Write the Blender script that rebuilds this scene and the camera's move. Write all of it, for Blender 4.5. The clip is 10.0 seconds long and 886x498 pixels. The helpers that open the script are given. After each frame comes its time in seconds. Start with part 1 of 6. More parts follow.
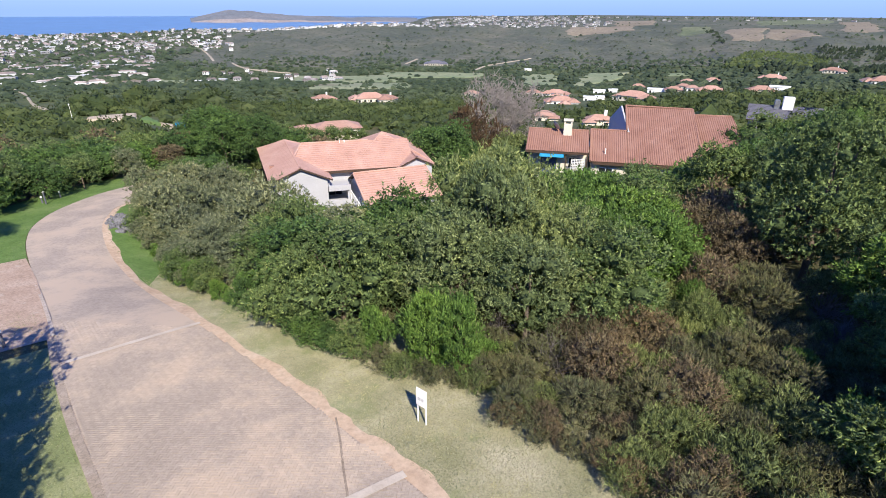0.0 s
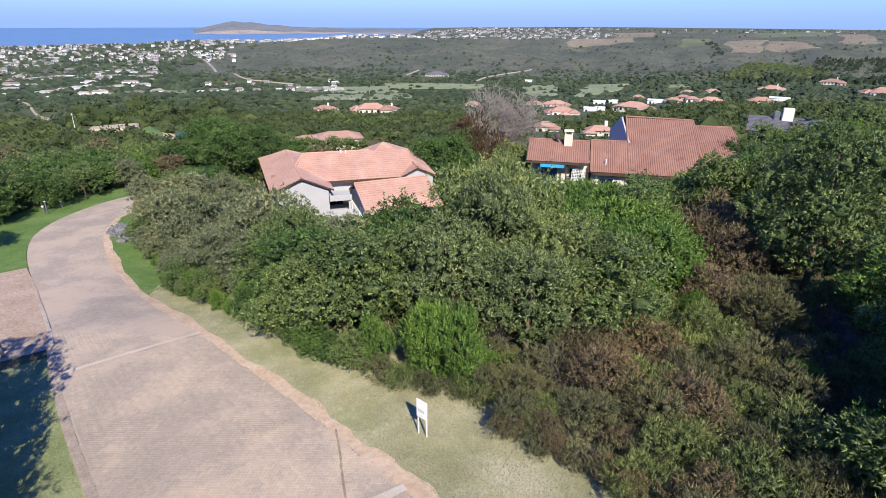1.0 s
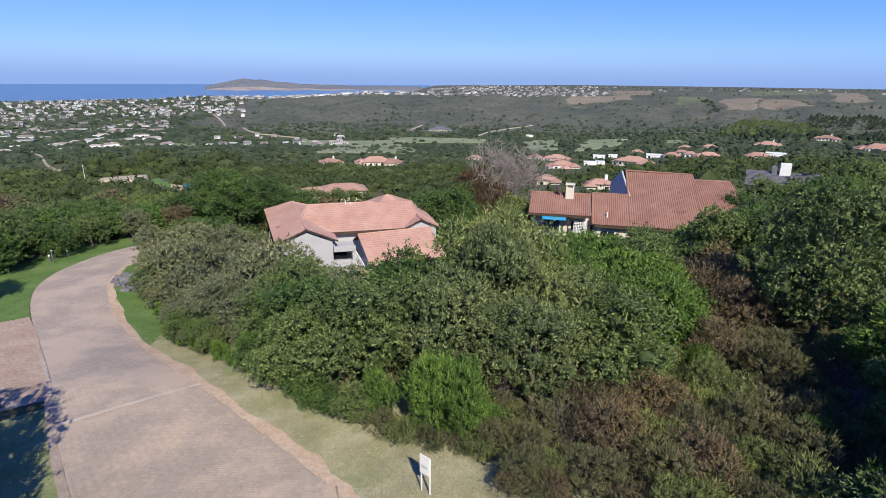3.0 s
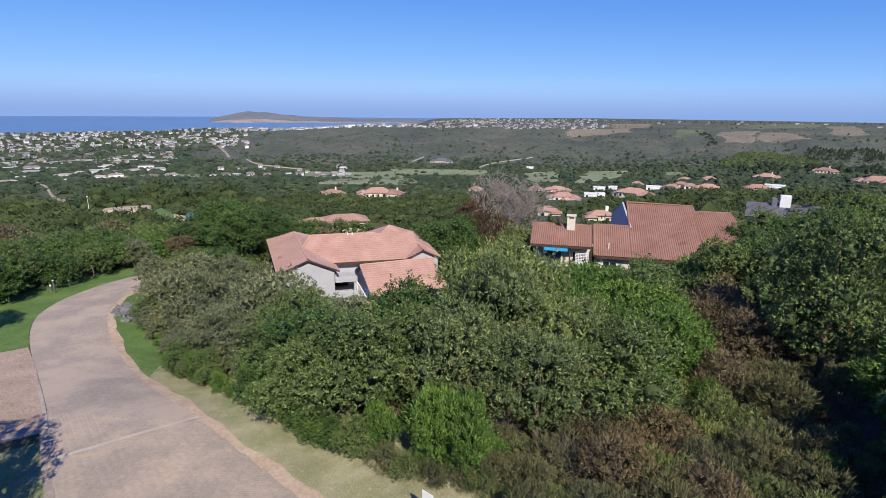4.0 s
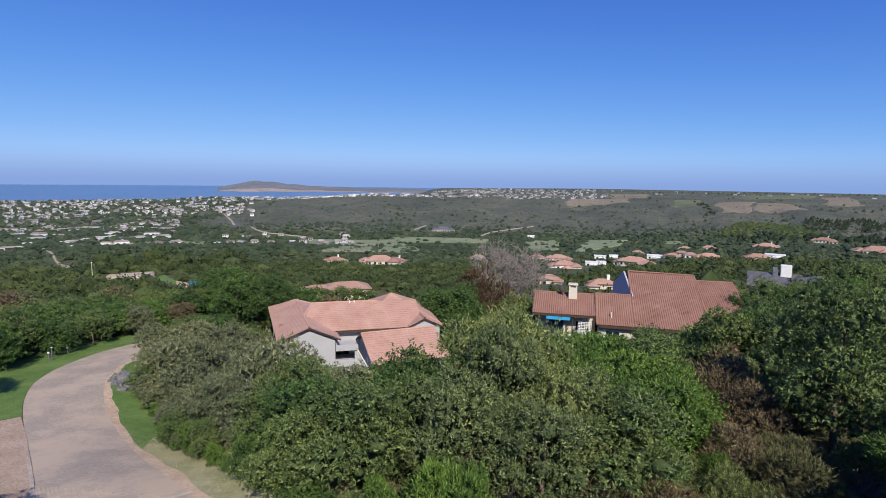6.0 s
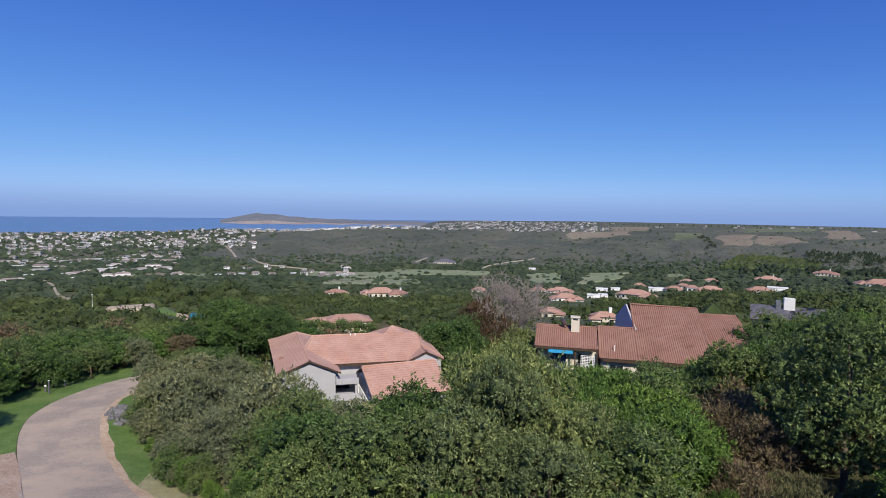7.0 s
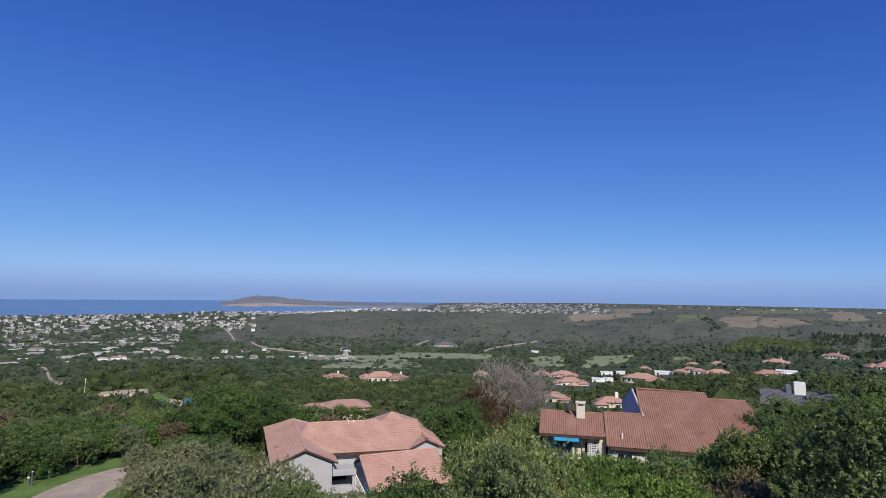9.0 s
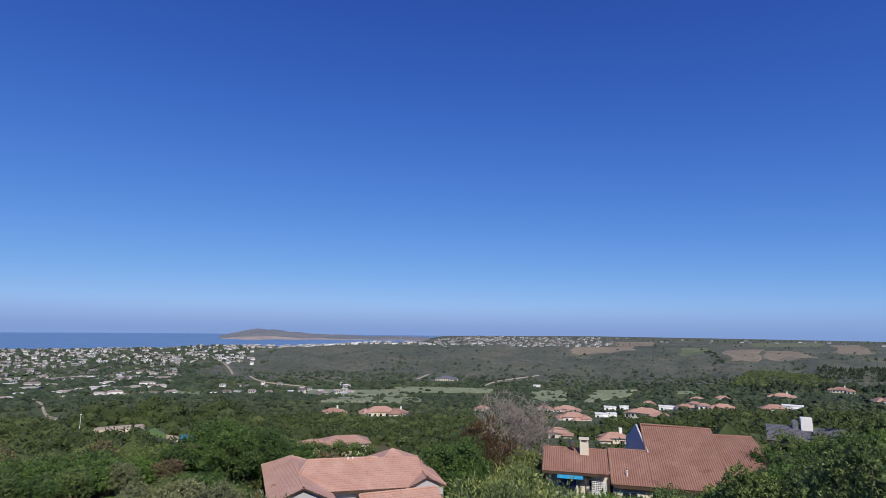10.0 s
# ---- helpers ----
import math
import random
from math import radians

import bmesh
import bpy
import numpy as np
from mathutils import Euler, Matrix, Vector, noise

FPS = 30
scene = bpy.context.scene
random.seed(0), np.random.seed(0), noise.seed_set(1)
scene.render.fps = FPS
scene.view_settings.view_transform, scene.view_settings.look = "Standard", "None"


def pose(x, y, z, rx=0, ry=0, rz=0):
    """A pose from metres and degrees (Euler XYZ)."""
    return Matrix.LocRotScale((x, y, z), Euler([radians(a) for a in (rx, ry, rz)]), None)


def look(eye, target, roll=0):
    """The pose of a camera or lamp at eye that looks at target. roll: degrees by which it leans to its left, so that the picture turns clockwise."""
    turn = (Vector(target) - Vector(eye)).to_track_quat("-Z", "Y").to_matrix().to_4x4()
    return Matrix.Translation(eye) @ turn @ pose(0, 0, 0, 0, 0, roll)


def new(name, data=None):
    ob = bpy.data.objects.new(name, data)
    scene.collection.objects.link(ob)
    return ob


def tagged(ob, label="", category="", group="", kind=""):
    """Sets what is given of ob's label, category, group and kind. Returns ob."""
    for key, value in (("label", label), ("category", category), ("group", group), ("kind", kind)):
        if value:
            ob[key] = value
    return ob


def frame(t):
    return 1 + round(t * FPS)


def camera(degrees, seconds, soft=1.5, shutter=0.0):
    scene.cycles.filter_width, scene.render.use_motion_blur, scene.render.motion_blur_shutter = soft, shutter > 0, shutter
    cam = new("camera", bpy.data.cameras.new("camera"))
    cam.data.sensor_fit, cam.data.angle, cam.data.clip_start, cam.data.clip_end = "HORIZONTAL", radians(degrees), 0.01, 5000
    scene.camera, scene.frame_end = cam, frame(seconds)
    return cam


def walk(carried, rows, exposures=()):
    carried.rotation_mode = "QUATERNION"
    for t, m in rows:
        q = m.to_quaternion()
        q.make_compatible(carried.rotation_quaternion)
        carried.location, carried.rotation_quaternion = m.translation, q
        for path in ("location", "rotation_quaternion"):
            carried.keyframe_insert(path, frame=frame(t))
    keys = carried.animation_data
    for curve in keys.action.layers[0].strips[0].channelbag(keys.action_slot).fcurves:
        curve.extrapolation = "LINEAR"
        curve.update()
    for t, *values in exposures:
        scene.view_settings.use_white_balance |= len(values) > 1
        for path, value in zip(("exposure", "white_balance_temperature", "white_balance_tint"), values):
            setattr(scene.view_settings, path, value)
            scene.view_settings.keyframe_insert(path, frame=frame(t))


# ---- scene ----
cam = camera(78.43, 10.0, 0.9)
PATH = [
    (0.0, pose(0.00, 0.00, 11.50, 65.90, -0.20, 0.00)),
    (0.5, pose(0.01, 0.04, 11.50, 66.24, -0.21, 0.06)),
    (1.0, pose(-0.01, 0.04, 11.50, 66.95, -0.27, 0.11)),
    (1.5, pose(-0.03, -0.00, 11.52, 67.92, -0.33, 0.17)),
    (2.0, pose(-0.04, -0.05, 11.52, 68.91, -0.37, 0.29)),
    (2.5, pose(-0.06, -0.08, 11.53, 70.64, -0.43, 0.36)),
    (4.0, pose(-0.17, -0.05, 11.55, 75.57, -0.58, 0.57)),
    (4.5, pose(-0.19, -0.09, 11.57, 77.40, -0.64, 0.63)),
    (5.0, pose(-0.19, -0.17, 11.62, 79.23, -0.70, 0.67)),
    (5.5, pose(-0.19, -0.24, 11.64, 81.03, -0.75, 0.72)),
    (7.0, pose(-0.27, -0.29, 11.65, 86.12, -0.88, 0.91)),
    (7.5, pose(-0.25, -0.31, 11.65, 88.06, -0.88, 0.94)),
    (8.0, pose(-0.21, -0.34, 11.67, 90.06, -0.82, 0.98)),
    (8.5, pose(-0.20, -0.45, 11.70, 92.45, -0.84, 1.02)),
    (9.0, pose(-0.25, -0.50, 11.71, 94.76, -0.77, 1.03)),
    (9.5, pose(-0.26, -0.57, 11.75, 96.53, -0.75, 1.07)),
    (10.0, pose(-0.28, -0.66, 11.79, 98.19, -0.75, 1.10)),
]
walk(cam, PATH, [(0.0, 0.62), (2.5, 0.3), (5.0, 0.1), (7.5, -0.07), (10.0, -0.14)])

# ---- sky and sun ----
SUN_FROM = Vector((0.27, -0.96, 0.84)).normalized()
world = bpy.data.worlds.new("sky")
scene.world = world
world.use_nodes = True
wn = world.node_tree.nodes
sky = wn.new("ShaderNodeTexSky")
sky.sky_type, sky.sun_disc = "NISHITA", False
sky.sun_elevation, sky.sun_rotation = radians(40), radians(164)
sky.altitude, sky.air_density, sky.dust_density, sky.ozone_density = 300, 0.55, 0.0, 4.0
wn["Background"].inputs["Strength"].default_value = 0.285
# clear deep blue overhead, pale haze at the horizon
deepen = wn.new("ShaderNodeGamma")
deepen.inputs["Gamma"].default_value = 1.3
tint, haze, even = [wn.new("ShaderNodeVectorMath") for _ in range(3)]
tint.operation, haze.operation, even.operation = "MULTIPLY", "MULTIPLY_ADD", "DIVIDE"
tint.inputs[1].default_value = (0.276, 0.43, 1.035)
haze.inputs[1].default_value, haze.inputs[2].default_value = (0.412, 0.355, 0.26), (1, 1, 1)
# the lowest degrees of the sky are milky with sea haze
up = wn.new("ShaderNodeSeparateXYZ")
low = wn.new("ShaderNodeMapRange")
low.interpolation_type = "SMOOTHSTEP"
low.inputs["From Min"].default_value, low.inputs["From Max"].default_value = -0.01, 0.05
low.inputs["To Min"].default_value, low.inputs["To Max"].default_value = 0.85, 0.0
milky = wn.new("ShaderNodeMix")
milky.data_type = "RGBA"
milky.inputs[7].default_value = (0.75, 1.2, 2.4, 1)
coords = wn.new("ShaderNodeTexCoord")
for a, b in ((sky.outputs["Color"], deepen.inputs["Color"]), (deepen.outputs["Color"], tint.inputs[0]), (tint.outputs[0], haze.inputs[0]), (tint.outputs[0], even.inputs[0]), (haze.outputs[0], even.inputs[1]), (coords.outputs["Generated"], up.inputs[0]), (up.outputs["Z"], low.inputs["Value"]), (low.outputs[0], milky.inputs[0]), (even.outputs[0], milky.inputs[6]), (milky.outputs[2], wn["Background"].inputs["Color"])):
    world.node_tree.links.new(a, b)
sun = new("sun", bpy.data.lights.new("sun", "SUN"))
sun.data.energy, sun.data.angle, sun.data.color = 4.9, radians(0.53), (1.0, 0.915, 0.76)
sun.matrix_world = look(SUN_FROM * 100, (0, 0, 0))


# ---- materials ----
def node(tree, kind, **values):
    n = tree.nodes.new("ShaderNode" + kind)
    for key, value in values.items():
        n.inputs[key].default_value = value
    return n


def ramp(tree, source, colours, lo=0.3, hi=0.7):
    r = tree.nodes.new("ShaderNodeValToRGB")
    el = r.color_ramp.elements
    while len(el) < len(colours):
        el.new(0.5)
    for i, c in enumerate(colours):
        el[i].position = lo + (hi - lo) * i / max(1, len(colours) - 1)
        el[i].color = (*c, 1)
    tree.links.new(source, r.inputs["Fac"])
    return r.outputs["Color"]


def mixed(tree, a, b, fac, blend="MIX"):
    m = tree.nodes.new("ShaderNodeMix")
    m.data_type, m.blend_type = "RGBA", blend
    for idx, v in ((0, fac), (6, a), (7, b)):
        if isinstance(v, (float, int)):
            m.inputs[idx].default_value = v
        elif isinstance(v, tuple):
            m.inputs[idx].default_value = (*v, 1)
        else:
            tree.links.new(v, m.inputs[idx])
    return m.outputs[2]


def surface(name, colours, scale, fine_scale=None, rough=0.85, bump=0.3, bump_dist=0.02, detail=6.0, metal=0.0, dirt=None, vary=0.0, grain=0.8):
    """A surface of mottled colours: broad noise, fine noise, bump and roughness that follows it."""
    m = bpy.data.materials.new(name)
    m.use_nodes = True
    t = m.node_tree
    b = t.nodes["Principled BSDF"]
    pos = t.nodes.new("ShaderNodeNewGeometry")
    n1 = node(t, "TexNoise", Scale=scale, Detail=detail, Roughness=0.6)
    n2 = node(t, "TexNoise", Scale=fine_scale or scale * 9, Detail=4.0, Roughness=0.65)
    for n in (n1, n2):
        t.links.new(pos.outputs["Position"], n.inputs["Vector"])
    col = ramp(t, n1.outputs["Fac"], colours)
    fine = ramp(t, n2.outputs["Fac"], [(0.6, 0.6, 0.6), (1.0, 1.0, 1.0), (1.25, 1.25, 1.25)], 0.3, 0.75)
    col = mixed(t, col, fine, grain, "MULTIPLY")
    if dirt:
        n3 = node(t, "TexNoise", Scale=dirt[1], Detail=5.0, Roughness=0.7)
        t.links.new(pos.outputs["Position"], n3.inputs["Vector"])
        f = ramp(t, n3.outputs["Fac"], [(0, 0, 0), (1, 1, 1)], dirt[2], dirt[2] + 0.15)
        col = mixed(t, col, dirt[0], f)
    if vary:
        oi = t.nodes.new("ShaderNodeObjectInfo")
        g = ramp(t, oi.outputs["Random"], [(1 - vary,) * 3, (1 + vary,) * 3], 0.0, 1.0)
        col = mixed(t, col, g, 1.0, "MULTIPLY")
        g = ramp(t, pos.outputs["Random Per Island"], [(1 - vary,) * 3, (1 + vary,) * 3], 0.0, 1.0)
        col = mixed(t, col, g, 1.0, "MULTIPLY")
    t.links.new(col, b.inputs["Base Color"])
    b.inputs["Roughness"].default_value, b.inputs["Metallic"].default_value = rough, metal
    b.inputs["Specular IOR Level"].default_value = 0.3
    if bump:
        bu = node(t, "Bump", Strength=bump, Distance=bump_dist)
        t.links.new(n2.outputs["Fac"], bu.inputs["Height"])
        t.links.new(bu.outputs["Normal"], b.inputs["Normal"])
    return m


def foliage(name, colours, gloss=0.5, through_light=0.16, patch=0.35, tuft=9.0):
    """Leaves: colour by leaf, by plant and by broad patches; thin, so some light comes through."""
    m = bpy.data.materials.new(name)
    m.use_nodes = True
    t = m.node_tree
    b = t.nodes["Principled BSDF"]
    geo = t.nodes.new("ShaderNodeNewGeometry")
    oi = t.nodes.new("ShaderNodeObjectInfo")
    mean = [sum(c[k] for c in colours) / len(colours) for k in range(3)]
    calm = [[mean[k] + (c[k] - mean[k]) * 0.85 for k in range(3)] for c in colours]
    colours = [[(0.94 * c[k] + 0.06 * (0.3 * c[0] + 0.6 * c[1] + 0.1 * c[2])) * (0.89, 0.935, 0.90)[k] for k in range(3)] for c in calm]
    col = ramp(t, geo.outputs["Random Per Island"], colours, 0.0, 1.0)
    g = ramp(t, oi.outputs["Random"], [(0.8, 0.82, 0.82), (1.0, 1.0, 1.0), (1.2, 1.15, 1.0)], 0.0, 1.0)
    col = mixed(t, col, g, 0.8, "MULTIPLY")
    n1 = node(t, "TexNoise", Scale=patch, Detail=3.0)
    t.links.new(geo.outputs["Position"], n1.inputs["Vector"])
    g2 = ramp(t, n1.outputs["Fac"], [(0.7, 0.75, 0.7), (1.0, 1.0, 1.0), (1.3, 1.22, 1.05)], 0.3, 0.7)
    col = mixed(t, col, g2, 0.8, "MULTIPLY")
    n3 = node(t, "TexNoise", Scale=patch * 8, Detail=2.0)
    t.links.new(geo.outputs["Position"], n3.inputs["Vector"])
    g3 = ramp(t, n3.outputs["Fac"], [(0.74, 0.79, 0.77), (1.0, 1.0, 1.0), (1.3, 1.25, 1.15)], 0.32, 0.68)
    col = mixed(t, col, g3, 0.8, "MULTIPLY")
    t.links.new(col, b.inputs["Base Color"])
    b.inputs["Roughness"].default_value = gloss + 0.1
    b.inputs["Specular IOR Level"].default_value = 0.22
    if tuft:
        n2 = node(t, "TexNoise", Scale=tuft, Detail=3.0, Roughness=0.7)
        t.links.new(geo.outputs["Position"], n2.inputs["Vector"])
        bu = node(t, "Bump", Strength=0.35 if 5 < tuft < 12 else 0.7, Distance=1.2 / tuft)
        t.links.new(n2.outputs["Fac"], bu.inputs["Height"])
        t.links.new(bu.outputs["Normal"], b.inputs["Normal"])
    tr = t.nodes.new("ShaderNodeBsdfTranslucent")
    t.links.new(col, tr.inputs["Color"])
    mx = t.nodes.new("ShaderNodeMixShader")
    mx.inputs[0].default_value = through_light
    t.links.new(b.outputs[0], mx.inputs[1])
    t.links.new(tr.outputs[0], mx.inputs[2])
    t.links.new(mx.outputs[0], t.nodes["Material Output"].inputs["Surface"])
    return m


M = {}
M["scrub_soil"] = surface("scrub_soil", [(0.05, 0.06, 0.022), (0.10, 0.095, 0.04), (0.16, 0.13, 0.07)], 0.25, 4.0, 0.95, 0.6, 0.1)
M["valley_floor"] = surface("valley_floor", [(0.045, 0.062, 0.024), (0.07, 0.09, 0.036), (0.11, 0.12, 0.06)], 0.03, 0.4, 0.95, 0.5, 0.4)
# far ridge: scrub tone made paler and bluer, distance haze mixed into it
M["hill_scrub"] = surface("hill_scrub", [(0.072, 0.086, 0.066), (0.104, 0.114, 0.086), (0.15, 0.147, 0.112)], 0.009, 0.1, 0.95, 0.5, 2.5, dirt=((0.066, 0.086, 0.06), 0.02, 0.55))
M["verge_grass"] = surface("verge_grass", [(0.27, 0.265, 0.145), (0.38, 0.355, 0.22), (0.49, 0.45, 0.31)], 0.45, 16.0, 0.95, 0.8, 0.03, dirt=((0.23, 0.26, 0.12), 0.35, 0.51), grain=0.8)
M["verge_green"] = surface("verge_green", [(0.17, 0.21, 0.085), (0.25, 0.28, 0.125), (0.36, 0.36, 0.20)], 0.6, 14.0, 0.95, 0.7, 0.03, grain=0.8)
M["lawn"] = surface("lawn", [(0.09, 0.165, 0.04), (0.125, 0.21, 0.054), (0.17, 0.245, 0.08)], 0.5, 9.0, 0.95, 0.5, 0.02)
M["earth"] = surface("earth", [(0.47, 0.34, 0.235), (0.54, 0.405, 0.29), (0.60, 0.475, 0.355)], 0.9, 5.0, 0.95, 0.5, 0.02, dirt=((0.42, 0.36, 0.24), 0.8, 0.62), grain=0.5)
M["drive_brick"] = surface("drive_brick", [(0.38, 0.275, 0.205), (0.44, 0.325, 0.245), (0.48, 0.37, 0.29)], 0.7, 8.0, 0.85, 0.3, dirt=((0.50, 0.42, 0.345), 1.1, 0.58))
M["concrete"] = surface("concrete", [(0.40, 0.335, 0.27), (0.48, 0.405, 0.335), (0.54, 0.46, 0.385)], 1.2, 14.0, 0.85, 0.3, dirt=((0.30, 0.24, 0.19), 2.0, 0.6))
M["old_kerb"] = surface("old_kerb", [(0.29, 0.235, 0.18), (0.36, 0.295, 0.235), (0.42, 0.35, 0.285)], 1.6, 14.0, 0.9, 0.4, dirt=((0.23, 0.19, 0.14), 1.4, 0.6))
M["pale_strip"] = surface("pale_strip", [(0.48, 0.41, 0.335), (0.54, 0.47, 0.39), (0.60, 0.53, 0.45)], 1.2, 14.0, 0.85, 0.3, grain=0.3)
M["joint_sand"] = surface("joint_sand", [(0.33, 0.265, 0.21), (0.39, 0.315, 0.255), (0.44, 0.36, 0.295)], 0.5, 10.0, 0.95, 0.4)
M["paver"] = surface("paver", [(0.345, 0.288, 0.235), (0.405, 0.336, 0.272), (0.455, 0.376, 0.30)], 0.3, 6.0, 0.8, 0.35, 0.01, dirt=((0.495, 0.395, 0.302), 0.3, 0.47), vary=0.02, grain=0.5)
M["paver_brick"] = surface("paver_brick", [(0.345, 0.288, 0.235), (0.405, 0.336, 0.272), (0.455, 0.376, 0.30)], 0.3, 12.0, 0.8, 0.3, 0.006, dirt=((0.495, 0.395, 0.302), 0.3, 0.47), vary=0.06, grain=0.4)
M["white_paint"] = surface("white_paint", [(0.74, 0.74, 0.72), (0.80, 0.80, 0.79), (0.84, 0.84, 0.83)], 1.5, 20.0, 0.6, 0.1, 0.005, grain=0.15)
M["lilac_plaster"] = surface("lilac_plaster", [(0.41, 0.412, 0.445), (0.44, 0.442, 0.475), (0.47, 0.472, 0.50)], 0.5, 9.0, 0.9, 0.25, 0.01, dirt=((0.33, 0.33, 0.35), 0.9, 0.62), grain=0.15)
M["cream_plaster"] = surface("cream_plaster", [(0.60, 0.55, 0.46), (0.66, 0.61, 0.52), (0.70, 0.65, 0.57)], 0.5, 9.0, 0.9, 0.25, 0.01, dirt=((0.48, 0.42, 0.34), 0.9, 0.62), grain=0.15)
M["grey_plaster"] = surface("grey_plaster", [(0.25, 0.25, 0.26), (0.30, 0.30, 0.31), (0.34, 0.34, 0.35)], 0.5, 9.0, 0.9, 0.2, 0.01, grain=0.15)
M["pink_tile"] = surface("pink_tile", [(0.455, 0.27, 0.215), (0.505, 0.311, 0.252), (0.545, 0.356, 0.296)], 0.5, 7.0, 0.8, 0.3, 0.01, dirt=((0.41, 0.245, 0.193), 0.8, 0.6), grain=0.45)
M["rust_tile"] = surface("rust_tile", [(0.252, 0.133, 0.1), (0.298, 0.163, 0.125), (0.337, 0.197, 0.155)], 0.45, 6.0, 0.8, 0.3, 0.01, dirt=((0.20, 0.10, 0.075), 0.7, 0.58), grain=0.45)
M["far_tile"] = surface("far_tile", [(0.375, 0.218, 0.168), (0.425, 0.257, 0.203), (0.47, 0.312, 0.258)], 0.1, 1.5, 0.85, 0.3, 0.05, vary=0.18, grain=0.45)
M["slate"] = surface("slate", [(0.11, 0.11, 0.14), (0.14, 0.14, 0.17), (0.17, 0.17, 0.20)], 0.5, 5.0, 0.6, 0.2)
M["dark_timber"] = surface("dark_timber", [(0.05, 0.035, 0.025), (0.08, 0.05, 0.035), (0.10, 0.07, 0.05)], 2.0, 20.0, 0.6, 0.2)
M["window_glass"] = surface("window_glass", [(0.015, 0.018, 0.022), (0.02, 0.025, 0.03), (0.03, 0.035, 0.04)], 0.6, 3.0, 0.08, 0.0, grain=0.15)
M["metal_grey"] = surface("metal_grey", [(0.25, 0.26, 0.28), (0.32, 0.33, 0.35), (0.38, 0.39, 0.41)], 3.0, 20.0, 0.4, 0.1, metal=0.6, grain=0.15)
M["blue_awning"] = surface("blue_awning", [(0.03, 0.33, 0.62), (0.04, 0.38, 0.70), (0.07, 0.42, 0.72)], 1.5, 12.0, 0.7, 0.1, grain=0.15)
M["blue_curtain"] = surface("blue_curtain", [(0.05, 0.07, 0.16), (0.08, 0.10, 0.22), (0.11, 0.14, 0.28)], 1.5, 10.0, 0.8, 0.2)
M["bark"] = surface("bark", [(0.10, 0.075, 0.05), (0.15, 0.115, 0.085), (0.20, 0.165, 0.13)], 2.0, 18.0, 0.95, 0.6, 0.03)
M["dead_wood"] = surface("dead_wood", [(0.22, 0.19, 0.17), (0.285, 0.25, 0.23), (0.35, 0.315, 0.295)], 2.0, 15.0, 0.95, 0.4, 0.02)
M["heath_twig"] = surface("heath_twig", [(0.11, 0.09, 0.085), (0.16, 0.14, 0.135), (0.22, 0.195, 0.19)], 3.0, 15.0, 0.95, 0.3, 0.01)
M["road_seam"] = surface("road_seam", [(0.25, 0.195, 0.15), (0.30, 0.24, 0.185), (0.36, 0.29, 0.23)], 2.0, 15.0, 0.95, 0.3)
M["sign_print"] = surface("sign_print", [(0.42, 0.42, 0.43), (0.48, 0.48, 0.49), (0.55, 0.55, 0.56)], 2.0, 15.0, 0.7, 0.0, grain=0.1)
M["gravel_stone"] = surface("gravel_stone", [(0.09, 0.09, 0.097), (0.125, 0.125, 0.135), (0.17, 0.167, 0.178)], 1.5, 12.0, 0.9, 0.4, 0.02, vary=0.2)
M["fairway"] = surface("fairway", [(0.17, 0.22, 0.12), (0.22, 0.255, 0.145), (0.28, 0.29, 0.18)], 0.02, 0.3, 0.95, 0.2, 0.2)
M["field_tan"] = surface("field_tan", [(0.19, 0.165, 0.12), (0.235, 0.20, 0.145), (0.28, 0.24, 0.18)], 0.01, 0.15, 0.95, 0.2, 0.2)
M["field_green"] = surface("field_green", [(0.11, 0.135, 0.075), (0.135, 0.16, 0.09), (0.18, 0.19, 0.12)], 0.01, 0.15, 0.95, 0.2, 0.2)
M["dirt_track"] = surface("dirt_track", [(0.30, 0.26, 0.20), (0.37, 0.32, 0.25), (0.43, 0.38, 0.31)], 0.05, 0.6, 0.95, 0.3, 0.1)
M["sand_bank"] = surface("sand_bank", [(0.40, 0.32, 0.22), (0.50, 0.41, 0.30), (0.58, 0.50, 0.39)], 0.3, 3.0, 0.95, 0.4, 0.05)
# blue-grey of the headland carries the sea haze in its base colour
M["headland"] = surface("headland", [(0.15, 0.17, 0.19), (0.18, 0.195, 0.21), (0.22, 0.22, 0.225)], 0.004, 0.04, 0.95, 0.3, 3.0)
M["sea_cliff"] = surface("sea_cliff", [(0.27, 0.235, 0.22), (0.33, 0.285, 0.265), (0.38, 0.335, 0.31)], 0.01, 0.06, 0.95, 0.3, 3.0)
M["town_white"] = surface("town_white", [(0.38, 0.38, 0.38), (0.53, 0.53, 0.54), (0.70, 0.70, 0.72)], 0.02, 0.3, 0.8, 0.0, vary=0.38, grain=0.15)
M["town_roof"] = surface("town_roof", [(0.12, 0.115, 0.12), (0.23, 0.19, 0.175), (0.46, 0.45, 0.45)], 0.06, 0.3, 0.8, 0.0, vary=0.4, grain=0.15)
M["sea"] = surface("sea", [(0.11, 0.18, 0.31), (0.12, 0.195, 0.335), (0.135, 0.21, 0.36)], 0.002, 0.02, 0.3, 0.15, 1.0)
M["sea"].node_tree.nodes["Principled BSDF"].inputs["Specular IOR Level"].default_value = 0.5
M["pool"] = surface("pool", [(0.02, 0.16, 0.20), (0.03, 0.20, 0.24), (0.05, 0.24, 0.28)], 0.5, 3.0, 0.1, 0.1)

